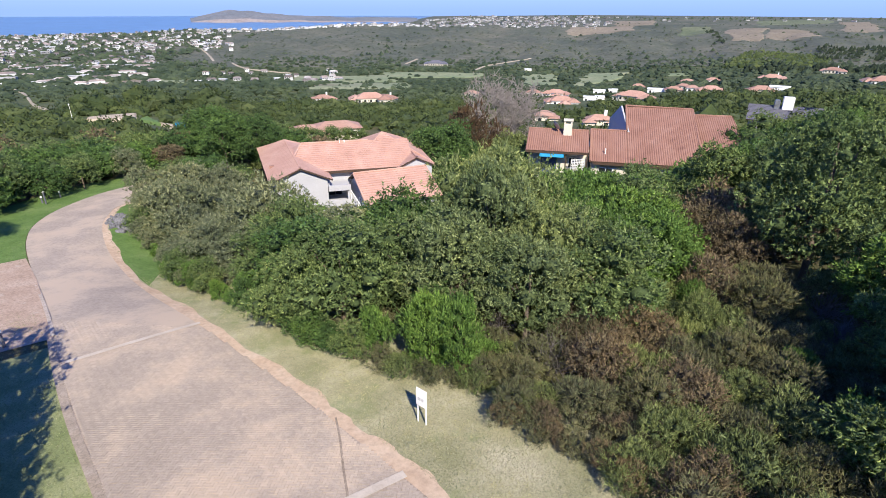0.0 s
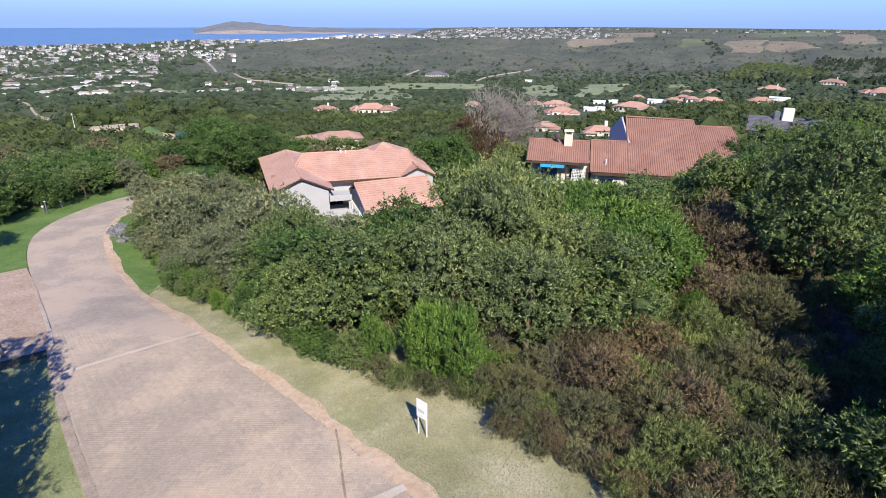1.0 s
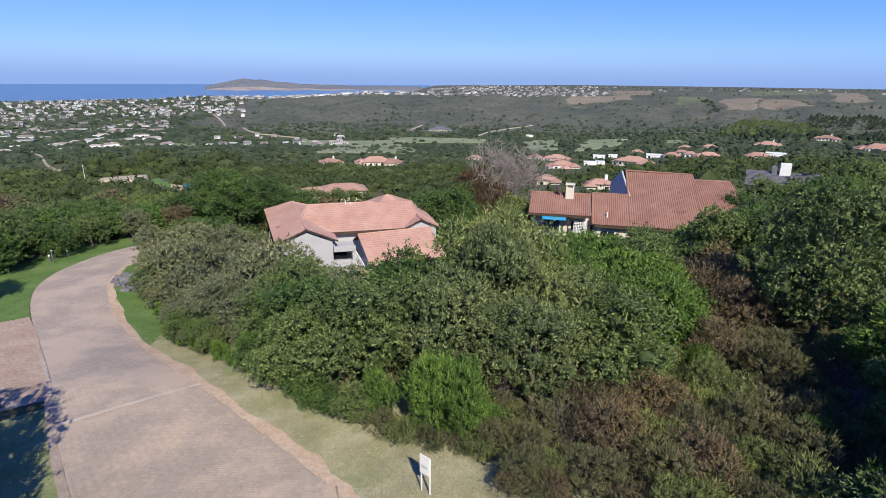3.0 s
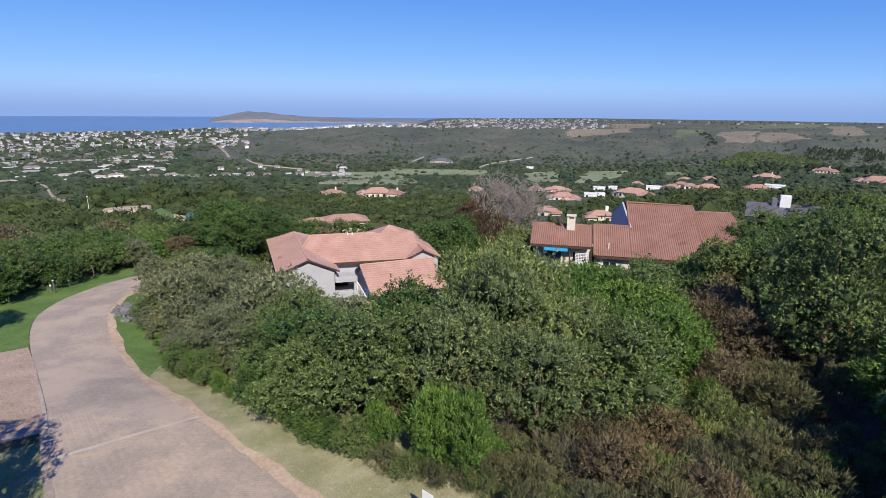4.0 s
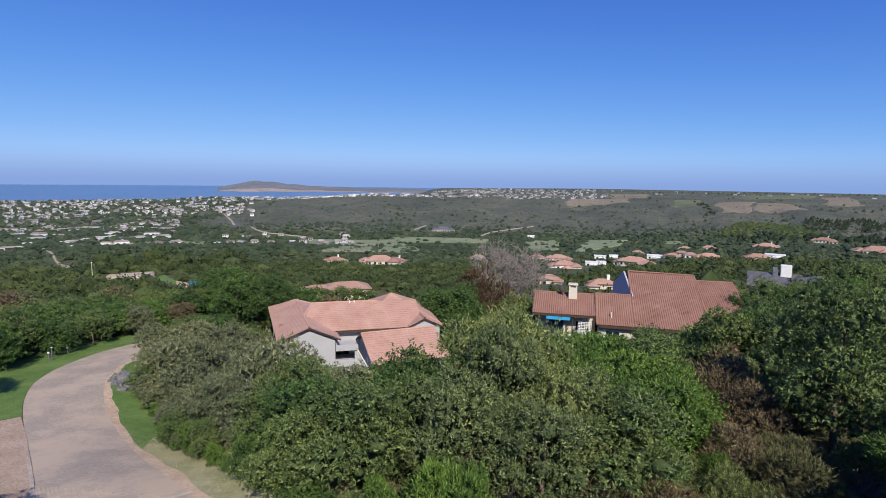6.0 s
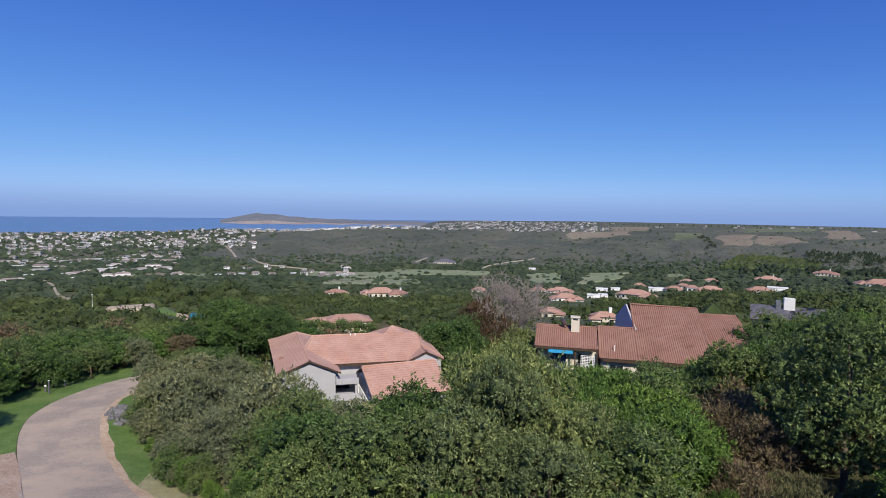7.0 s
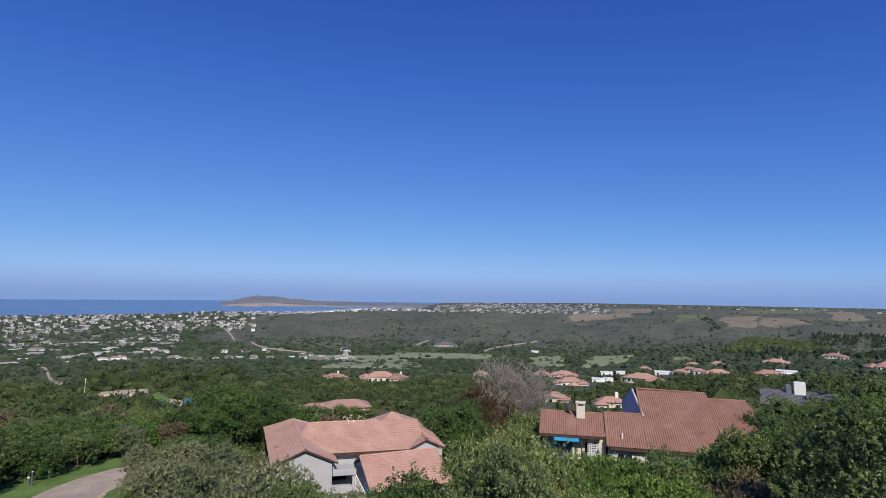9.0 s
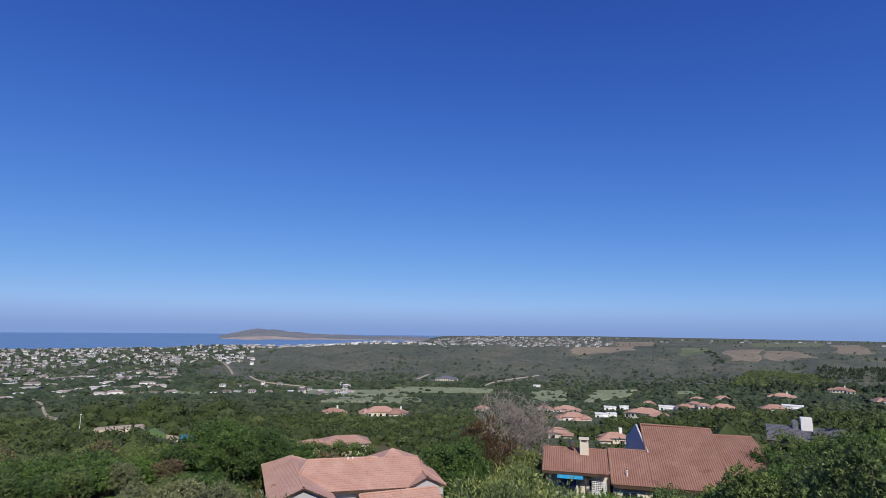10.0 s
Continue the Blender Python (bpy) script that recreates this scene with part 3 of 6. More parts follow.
FIELDS += [
    ("field_green", (-467, 557), (-426, 574), (-448, 605), (-491, 587)),
    ("field_tan", (-266, 464), (-266, 511), (-295, 568), (-311, 544)),
    ("sand_bank", (-122.5, 187), (-103.9, 186.4), (-118.3, 213.9), (-128, 198)),
    ("lawn", (-103.2, 185.6), (-82, 159.4), (-91, 175), (-109, 203)),
    ("sand_bank", (-81.6, 158.8), (-72.4, 146.4), (-75.6, 153.6), (-86, 166)),
    ("pool", (-71.4, 145.4), (-63.7, 137.8), (-67.4, 145.6), (-75, 154)),
    ("sand_bank", (-65, 144.5), (-60, 140), (-62.4, 146), (-68.4, 151.5)),
    ("field_tan", (241, 1160), (385, 1169), (430, 1319), (273, 1284)),
    ("field_tan", (386, 1307), (473, 1308), (566, 1556), (435, 1508)),
    ("field_green", (442, 1099), (501, 1078), (576, 1253), (514, 1258)),
]
FIELDS += [
    ("field_tan", (448, 903), (506, 925), (649, 1173), (573, 1199)),
    ("field_tan", (524, 952), (622, 952), (691, 1100), (638, 1148)),
    ("field_tan", (686, 995), (757, 996), (986, 1352), (896, 1325)),
    ("field_green", (665, 1236), (841, 1258), (991, 1505), (761, 1434)),
    ("field_green", (-469, 566), (-438, 598), (-479, 650), (-518, 624)),
    ("field_green", (-356, 508), (-337, 516), (-357, 544), (-378, 539)),
    ("dirt_track", (-313, 489), (-285, 485), (-306, 523), (-341, 525)),
    ("fairway", (-246, 488), (-219, 477), (-252, 553), (-280, 551)),
]
TRACKS = [
    [(-467, 1064), (-411, 966), (-368, 892), (-340, 836), (-299, 747)],
    [(-269, 728), (-247, 691), (-227, 669), (-211, 663), (-190, 652), (-171, 645)],
    [(-50, 756), (-43, 793), (-36, 834)],
    [(37, 651), (57, 730), (75, 764), (99, 792), (128, 823)],
    [(-374, 486), (-336, 445), (-242, 326), (-214, 292), (-185, 259)],
    [(-365, 521), (-337, 520), (-274, 470)],
]
OPEN = [(x, y, w * 0.8 + 3) for x, y, w, _, _ in VILLAS]
for _, *q in FIELDS:
    for i in range(5):
        for k in range(3):
            u, v = (i + 0.5) / 5, (k + 0.5) / 3
            p = [(q[0][n] * (1 - u) + q[1][n] * u) * (1 - v) + (q[3][n] * (1 - u) + q[2][n] * u) * v for n in (0, 1)]
            OPEN.append((*p, (math.dist(q[0], q[1]) + math.dist(q[3], q[2])) / 16))
for line in TRACKS:
    for p, q in zip(line, line[1:]):
        OPEN += [(p[0] + (q[0] - p[0]) * k / 5, p[1] + (q[1] - p[1]) * k / 5, 7) for k in range(6)]
OPEN += [(51, 87, 6), (-117, 182, 5), (-103, 170, 4), (-86, 160, 4)]
OPEN = np.array(OPEN)


def open_ground(x, y, ahead=26.0):
    """True where trees may stand: off houses, fields and tracks and not close in front of them."""
    r = np.hypot(x, y)
    bad = np.zeros(len(x), bool)
    for d in np.linspace(0, ahead, 4):
        px, py = x * (1 + d / r), y * (1 + d / r)
        for ox, oy, ow in OPEN:
            bad |= (px - ox) ** 2 + (py - oy) ** 2 < ow ** 2
    dots = np.abs(np.sin(x * 12.99 + y * 78.23) * 437.5) % 1 < 0.12
    return ~bad | (dots & (r > 380))


# ---- plants ----
def sphere_dirs(rng, n):
    d = rng.normal(size=(n, 3))
    return d / np.linalg.norm(d, axis=1)[:, None]


ICO = bmesh.new()
bmesh.ops.create_icosphere(ICO, subdivisions=1, radius=1.0)
ICO_V = np.array([v.co[:] for v in ICO.verts])
ICO_F = np.array([[v.index for v in f.verts] for f in ICO.faces])
ICO.free()
ICO = bmesh.new()
bmesh.ops.create_icosphere(ICO, subdivisions=2, radius=1.0)
ICO2_V = np.array([v.co[:] for v in ICO.verts])
ICO2_F = np.array([[v.index for v in f.verts] for f in ICO.faces])
ICO.free()


OCT_V = np.array([(1, 0, 0), (0, 1, 0), (-1, 0, 0), (0, -1, 0), (0, 0, 1)], float)
OCT_F = np.array([(0, 1, 4), (1, 2, 4), (2, 3, 4), (3, 0, 4)])


def clumps(rng, n, rx, rz, hc, rc):
    """Centres and sizes of the leaf masses of one crown; the lowest hang near the ground."""
    d = sphere_dirs(rng, n)
    d[:, 2] = np.where(d[:, 2] < 0, d[:, 2] * 0.9, d[:, 2])
    k = 0.5 + 0.5 * rng.random(n) ** 0.5
    c = np.stack([d[:, 0] * rx * k, d[:, 1] * rx * k, hc + d[:, 2] * rz * k], 1)
    c[0] = (0, 0, hc + rz * 0.5)
    c[1] = (0, 0, hc * 0.9)
    r = rc * (0.55 + 0.75 * rng.random(n))
    r[1] = rx * 0.75
    return c, r


def leaves(rng, c, rc, n, ln, wd, lift=0.2, spike=0.0, sprig=6, floor=0.02):
    """Pointed leaf blades in sprigs on the outside of the clumps."""
    m = n // sprig
    area = rc ** 2 / (rc ** 2).sum()
    k = rng.choice(len(c), m * 5, p=area)
    d = sphere_dirs(rng, m * 5)
    reach = np.where(rng.random(m * 5) < 0.12, 1.1 + 0.35 * rng.random(m * 5), 0.8 + 0.3 * rng.random(m * 5))
    p = c[k] + d * (rc[k] * reach)[:, None] * np.array([1, 1, 0.88])
    ok = (d[:, 2] > -0.35) & (p[:, 2] > floor)
    for j in range(len(c)):
        ok &= ~((np.linalg.norm((p - c[j]) / np.array([1, 1, 0.88]), axis=1) < rc[j] * 0.8) & (k != j))
    pick = np.nonzero(ok)[0][:m]
    p, d = np.repeat(p[pick], sprig, 0), np.repeat(d[pick], sprig, 0)
    n = len(p)
    p = p + rng.normal(size=(n, 3)) * ln * 0.35
    axis = d * (0.55 + spike) + rng.normal(size=(n, 3)) * (0.7 - 0.45 * spike) + np.array([0, 0, lift])
    axis /= np.linalg.norm(axis, axis=1)[:, None]
    side = np.cross(axis, d + rng.normal(size=(n, 3)) * 0.5)
    side /= np.linalg.norm(side, axis=1)[:, None] + 1e-9
    up = np.cross(side, axis)
    L = (ln * (0.6 + 0.8 * rng.random(n)))[:, None]
    Wd = (wd * (0.6 + 0.8 * rng.random(n)))[:, None]
    v = np.stack([p - side * Wd * 0.5, p + side * Wd * 0.5 + up * Wd * 0.2, p + axis * L], 1).reshape(-1, 3)
    return v, np.arange(n * 3).reshape(-1, 3)


def cores(rng, c, rc, k=0.74, fine=False):
    IV, IF = (ICO2_V, ICO2_F) if fine else (ICO_V, ICO_F)
    v, f = [], []
    for j in range(len(c)):
        v.append(c[j] + IV * (rc[j] * k * (0.85 + 0.3 * rng.random((len(IV), 1)))) * np.array([1, 1, 0.82]))
        f.append(IF + j * len(IV))
    return np.vstack(v), np.vstack(f)


def crown_mesh(name, seed, leaf, n_clumps, rx, rz, hc, rc, n, ln, wd, lift=0.2, spike=0.0, core=0.74):
    rng = np.random.default_rng(seed)
    c, r = clumps(rng, n_clumps, rx, rz, hc, rc)
    lv, lf = leaves(rng, c, r, n, ln, wd, lift, spike)
    faces, verts, idx = lf.tolist(), lv, [0] * len(lf)
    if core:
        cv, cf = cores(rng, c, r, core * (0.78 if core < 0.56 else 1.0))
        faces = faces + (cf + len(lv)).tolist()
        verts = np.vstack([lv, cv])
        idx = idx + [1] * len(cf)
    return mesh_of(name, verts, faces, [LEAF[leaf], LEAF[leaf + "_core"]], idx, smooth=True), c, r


def trunk_mesh(name, seed, c, height, rad):
    rng = np.random.default_rng(seed)
    v, f = [], []
    fork = height * 0.35
    tube(v, f, [(0, 0, -0.4), (0.02, 0.01, 0.1), (0.05 * rng.normal(), 0.05 * rng.normal(), fork)], [rad * 1.4, rad, rad * 0.8], 7)
    for j in range(min(6, len(c))):
        p = c[j]
        mid = (p[0] * 0.45, p[1] * 0.45, fork + (p[2] - fork) * 0.55)
        tube(v, f, [(0, 0, fork * 0.85), mid, tuple(p)], [rad * 0.6, rad * 0.4, rad * 0.12], 5)
    return mesh_of(name, v, f, [M["bark"]], smooth=True)


PLANTS = {}


def plant_kind(key, name, label, category, leaf, variants, n_clumps, rx, rz, hc, rc, n, ln, wd, lift=0.2, spike=0.0, core=0.74, rad=0.09):
    """Meshes of one kind of plant, some variants of it; planted later."""
    out = []
    for i in range(variants):
        seed = sum(map(ord, key)) * 7 + i
        cm, c, r = crown_mesh("crown", seed, leaf, n_clumps, rx, rz, hc, rc, n, ln, wd, lift, spike, core)
        far = crown_mesh("crown", seed + 900, leaf, n_clumps, rx, rz, hc, rc, int(n * (0.7 if rx > 2.5 else 0.5)), ln * (1.15 if rx > 2.5 else 1.3), wd * (1.15 if rx > 2.5 else 1.3), lift, spike, core)[0] if n > 4000 else cm
        out.append((cm, trunk_mesh("trunk", seed + 50, c, hc + rz, rad), far))
    PLANTS[key] = (name, label, category, out)


def plant(key, x, y, scale, turn=0.0, sink=0.0, group="", tall=1.0, label=""):
    name, lab, category, out = PLANTS[key]
    cm, tm, far = out[int(abs(x * 13.7 + y * 7.3) * 10) % len(out)]
    cm = far if math.hypot(x, y) > 33 or y < 8 else cm
    ob = thing(name, pose(x, y, lz(x, y) - sink, 0, 0, turn) @ Matrix.Diagonal((scale, scale, scale * tall, 1)), label or lab, category, group)
    part("trunk", tm, None, ob)
    part("crown", cm, None, ob)
    return ob


# near plants carry fine leaves, those farther off fewer and larger ones
plant_kind("olive_tree", "tree", "grey-green olive-like tree in the thicket", "tree", "grey", 3, 30, 1.75, 1.7, 2.1, 0.75, 9400, 0.14, 0.058, 0.3, 0.15, 0.54)
plant_kind("dark_tree", "tree", "dense dark green tree in the thicket", "tree", "dark", 3, 30, 1.75, 1.7, 2.0, 0.75, 9400, 0.12, 0.075, 0.15, 0.0, 0.54)
plant_kind("mixed_tree", "tree", "leafy green tree with paler sprigs", "tree", "mixed", 3, 32, 1.85, 1.9, 2.3, 0.72, 9400, 0.14, 0.066, 0.1, 0.15, 0.54)
plant_kind("bright_tree", "tree", "fresh bright green leafy tree", "tree", "bright", 3, 28, 1.65, 1.8, 2.1, 0.72, 9000, 0.14, 0.066, 0.4, 0.25, 0.54)
plant_kind("bright_shrub", "shrub", "bright green upright shrub by the grass verge", "shrub", "bright", 2, 18, 0.65, 0.8, 0.85, 0.34, 6000, 0.09, 0.038, 0.8, 0.3, 0.5, 0.04)
plant_kind("olive_shrub", "shrub", "olive green feathery heath shrub", "shrub", "olive", 3, 20, 0.85, 0.55, 0.6, 0.32, 4600, 0.105, 0.026, 0.8, 0.3, 0.5, 0.04)
plant_kind("brown_shrub", "shrub", "dry brown heath shrub with bare twigs", "shrub", "brown", 3, 20, 0.85, 0.55, 0.6, 0.32, 4200, 0.12, 0.022, 0.8, 0.3, 0.45, 0.04)
plant_kind("rust_shrub", "shrub", "dried rust-brown shrub among green ones", "shrub", "rust", 2, 18, 0.75, 0.55, 0.65, 0.32, 3900, 0.11, 0.028, 0.7, 0.3, 0.45, 0.04)
plant_kind("olive_low", "shrub", "low olive green heath shrub", "shrub", "olive", 2, 10, 0.8, 0.45, 0.5, 0.36, 2000, 0.13, 0.034, 0.8, 0.3, 0.55, 0.03)
plant_kind("brown_low", "shrub", "low dry brown heath shrub", "shrub", "brown", 2, 10, 0.8, 0.45, 0.5, 0.36, 2000, 0.14, 0.03, 0.8, 0.3, 0.5, 0.03)
plant_kind("mid_dark", "tree", "dark green tree on the slope", "tree", "dark", 3, 20, 1.95, 1.5, 1.65, 0.9, 2900, 0.165, 0.1, 0.15, 0.0, 0.64)
plant_kind("mid_mixed", "tree", "green tree of the hillside wood", "tree", "mixed", 3, 20, 1.95, 1.5, 1.65, 0.9, 2900, 0.165, 0.1, 0.2, 0.0, 0.64)
plant_kind("mid_bright", "tree", "bright green tree of the hillside wood", "tree", "bright", 2, 20, 1.95, 1.5, 1.65, 0.9, 2900, 0.165, 0.1, 0.2, 0.0, 0.64)
plant_kind("big_mixed", "tree", "tall green tree on the upper slope", "tree", "mixed", 2, 78, 2.7, 2.9, 3.5, 0.68, 19000, 0.14, 0.075, 0.15, 0.1, 0.5, 0.16)
plant_kind("big_dark", "tree", "tall dark green tree on the upper slope", "tree", "dark", 2, 78, 2.7, 2.9, 3.4, 0.68, 19000, 0.135, 0.08, 0.15, 0.0, 0.5, 0.16)
plant_kind("sage_tree", "tree", "tall grey-green tree with paler leaf tips", "tree", "sage", 2, 36, 2.2, 2.3, 2.9, 0.85, 12500, 0.15, 0.066, 0.25, 0.15, 0.54, 0.13)
plant_kind("heath_tree", "tree", "thin olive-brown tree of the heath edge", "tree", "olive", 2, 26, 1.4, 1.5, 1.7, 0.55, 7000, 0.18, 0.065, 0.5, 0.3, 0.5, 0.07)
plant_kind("rust_tree", "tree", "half-dry brownish tree of the heath edge", "tree", "rust", 2, 26, 1.4, 1.5, 1.7, 0.55, 7500, 0.18, 0.065, 0.5, 0.3, 0.5, 0.07)
plant_kind("russet", "tree", "russet-brown dry tree beside the bare one", "tree", "thatch", 1, 18, 1.9, 1.5, 2.0, 0.9, 4500, 0.3, 0.07, 0.5, 0.3, 0.54)
plant_kind("mid_brown", "tree", "brownish half-dry tree of the hillside wood", "tree", "rust", 2, 20, 1.7, 1.4, 1.8, 0.8, 2800, 0.26, 0.12, 0.3, 0.2, 0.62)


def twig_bush(seed):
    """Bare grey twigs fanning out from the ground."""
    g = np.random.default_rng(seed)
    v, f = [], []
    for _ in range(95):
        a, sp = g.uniform(0, 6.28), g.uniform(0.3, 1.7)
        p = Vector((g.normal(0, 0.12), g.normal(0, 0.12), -0.1))
        d = Vector((math.cos(a) * sp, math.sin(a) * sp, 0.8)).normalized()
        pts = [p]
        for _ in range(4):
            d = (d + Vector(g.normal(0, 0.34, 3))).normalized()
            p = p + d * g.uniform(0.18, 0.34)
            pts.append(p)
        r = g.uniform(0.006, 0.015)
        tube(v, f, pts, [r, r * 0.85, r * 0.7, r * 0.5, r * 0.3], 3)
    return mesh_of("twig_tangle", v, f, [M["heath_twig"]])


TWIGS = [twig_bush(60 + i) for i in range(2)]

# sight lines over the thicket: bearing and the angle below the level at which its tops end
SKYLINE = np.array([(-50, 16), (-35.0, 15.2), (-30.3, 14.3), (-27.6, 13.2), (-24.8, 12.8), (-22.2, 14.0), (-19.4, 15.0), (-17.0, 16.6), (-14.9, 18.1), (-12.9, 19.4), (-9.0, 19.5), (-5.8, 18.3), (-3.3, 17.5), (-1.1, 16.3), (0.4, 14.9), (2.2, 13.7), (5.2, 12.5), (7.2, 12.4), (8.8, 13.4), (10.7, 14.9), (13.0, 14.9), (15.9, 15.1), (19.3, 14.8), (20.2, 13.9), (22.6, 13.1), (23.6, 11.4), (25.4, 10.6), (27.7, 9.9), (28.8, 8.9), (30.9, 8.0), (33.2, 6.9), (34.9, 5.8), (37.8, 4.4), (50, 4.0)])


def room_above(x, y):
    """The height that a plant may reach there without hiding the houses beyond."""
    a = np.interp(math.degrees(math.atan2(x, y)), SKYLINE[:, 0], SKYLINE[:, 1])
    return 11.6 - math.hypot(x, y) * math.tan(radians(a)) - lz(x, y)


BUSH_FOOT = catmull([(-27.2, 46.0), (-25.3, 40.6), (-18.9, 32.9), (-15.4, 28.0), (-10.8, 23.8), (-6.7, 20.1), (-5.1, 18.4), (-1.3, 16.2), (1.0, 15.4), (1.9, 13.4), (3.0, 12.4), (3.6, 11.2), (4.6, 10.0), (7.0, 7.0), (10.0, 3.0)], 8)


def side_of(line, x, y):
    """How far a place lies to the right of a line on the plan (negative: to its left)."""
    d = np.hypot(line[:, 0] - x, line[:, 1] - y)
    i = int(np.clip(d.argmin(), 1, len(line) - 2))
    t = line[i + 1] - line[i - 1]
    n = np.array([-t[1], t[0]]) / np.hypot(*t)
    return float((np.array([x, y]) - line[i]) @ n)


def clear_of_houses(x, y, m=0.0):
    a = math.radians(15)
    u, w = math.cos(a) * (x + 14) + math.sin(a) * (y - 52), -math.sin(a) * (x + 14) + math.cos(a) * (y - 52)
    if -5.5 - m < u < 15 + m and -5.2 - m < w < 14:
        return False
    a = math.radians(-12.5)
    u, w = math.cos(a) * (x - 15.2) + math.sin(a) * (y - 68), -math.sin(a) * (x - 15.2) + math.cos(a) * (y - 68)
    if -5.5 - m < u < 21 + m and -4.0 - m < w < 18:
        return False
    if math.hypot(x - 51, y - 84) < 5.0:
        return False
    return all(math.hypot(x - hx, y - hy) > hw * 0.75 + 1.5 for hx, hy, hw, _, _ in VILLAS)


rng = np.random.default_rng(5)
planted = []


def free(x, y, d):
    return all((x - a) ** 2 + (y - b) ** 2 > (d * 0.5 + e * 0.5) ** 2 for a, b, e in planted)


# what grows where in the thicket: the nearest of these places decides
ZONES = [  # x, y, scale, spacing, kinds
    (-24, 41, 1.05, 2.3, ("olive_tree",)),
    (-18, 34, 1.05, 2.3, ("olive_tree",)),
    (-13, 29, 1.1, 2.3, ("olive_tree",)),
    (-9, 26, 1.05, 2.3, ("olive_tree", "olive_tree", "mixed_tree")),
    (-9, 35, 1.0, 2.4, ("olive_tree", "mixed_tree")),
    (-6.5, 21.5, 0.95, 2.2, ("mixed_tree", "olive_tree", "mixed_tree")),
    (-4.5, 24, 1.05, 2.3, ("dark_tree", "mixed_tree", "dark_tree")),
    (-3, 18.5, 0.8, 2.2, ("dark_tree",)),
    (0, 17, 0.75, 1.8, ("mixed_tree", "dark_tree", "bright_shrub")),
    (2, 16, 1.0, 1.2, ("olive_shrub", "brown_shrub", "brown_shrub", "rust_shrub")),
    (0, 23, 1.1, 2.4, ("dark_tree", "mixed_tree")),
    (-2, 32, 1.1, 2.4, ("dark_tree", "mixed_tree", "bright_tree")),
    (3.5, 21, 1.1, 2.6, ("sage_tree",)),
    (5.6, 20.5, 0.9, 2.4, ("sage_tree", "mixed_tree")),
    (8.3, 20.4, 1.05, 1.25, ("olive_shrub", "brown_shrub", "olive_shrub")),
    (4, 28, 1.1, 2.6, ("sage_tree", "sage_tree", "mixed_tree")),
    (8.5, 30, 1.1, 2.3, ("bright_tree",)),
    (8, 40, 1.1, 2.3, ("bright_tree", "bright_tree", "mixed_tree")),
]
ZONES += [
    (9.5, 24.0, 1.0, 2.2, ("bright_tree", "bright_tree", "mixed_tree")),
    (12, 29, 1.15, 2.4, ("mixed_tree", "bright_tree", "bright_tree")),
    (13.5, 40, 1.2, 2.3, ("heath_tree", "mixed_tree")),
    (15.5, 33, 1.25, 2.1, ("heath_tree", "rust_tree", "heath_tree")),
    (15.5, 20.5, 1.3, 1.6, ("olive_shrub", "brown_shrub", "olive_shrub")),
    (13, 22.5, 1.45, 1.7, ("rust_shrub", "olive_shrub", "brown_shrub", "olive_shrub")),
    (14.5, 26.5, 1.0, 2.0, ("rust_tree", "heath_tree")),
    (10.5, 18.5, 1.1, 1.25, ("olive_shrub", "brown_shrub", "olive_shrub", "olive_shrub")),
    (7, 17.5, 1.1, 1.25, ("olive_shrub", "rust_shrub", "brown_shrub")),
    (4, 15.5, 1.1, 1.2, ("brown_shrub", "rust_shrub", "brown_shrub")),
    (6.5, 12.5, 1.05, 1.15, ("brown_shrub", "olive_shrub", "rust_shrub", "brown_shrub")),
    (9, 14, 1.05, 1.15, ("olive_shrub", "brown_shrub", "brown_shrub", "olive_shrub", "rust_shrub")),
    (10.5, 10.5, 1.15, 1.3, ("olive_shrub", "brown_shrub", "brown_shrub", "bright_shrub")),
    (16.5, 16.5, 0.9, 2.3, ("dark_tree", "dark_tree", "mixed_tree")),
    (13, 14.5, 1.2, 1.4, ("olive_shrub", "brown_shrub")),
    (19, 22, 1.1, 2.6, ("mixed_tree", "dark_tree", "dark_tree")),
    (22, 35, 1.2, 2.8, ("mixed_tree", "dark_tree", "bright_tree")),
]
ZONE_AT = np.array([z[:2] for z in ZONES])


def near_kind(x, y):
    _, _, sc, sp, kinds = ZONES[int(np.hypot(ZONE_AT[:, 0] - x, ZONE_AT[:, 1] - y).argmin())]
    return kinds[int(rng.integers(len(kinds)))], sc, sp


TALL = {"sage_tree": 5.7, "heath_tree": 3.7, "rust_tree": 3.7, "olive_tree": 4.4, "dark_tree": 4.3, "mixed_tree": 4.8, "bright_tree": 4.5, "bright_shrub": 1.9, "olive_shrub": 1.4, "brown_shrub": 1.4, "rust_shrub": 1.45, "mid_dark": 4.0, "mid_mixed": 4.0, "mid_bright": 4.0, "mid_brown": 3.6, "big_mixed": 7.0, "big_dark": 6.9}
tries = 0
for kind, x, y, sc in (("bright_tree", 17.2, 18.8, 0.95), ("mixed_tree", 17.6, 16.4, 1.0), ("mixed_tree", 18.8, 20.4, 1.05), ("dark_tree", 14.8, 12.6, 0.95), ("dark_tree", 13.8, 10.6, 0.9)):
    planted.append((x, y, 2.3 * sc))
    plant(kind, x, y, sc, x * 50)
for x, y in ((-2.6, 18.0), (-0.4, 17.2), (0.6, 16.6), (-16.4, 29.6), (-15.0, 28.3), (-13.7, 27.0), (-9.6, 24.0)):
    planted.append((x, y, 1.2))
    plant("bright_shrub", x, y, 1.15 if x > -0.5 else 0.95 if x > -5 else 0.85, x * 77, tall=1.5 if x > -5 else 1.2)
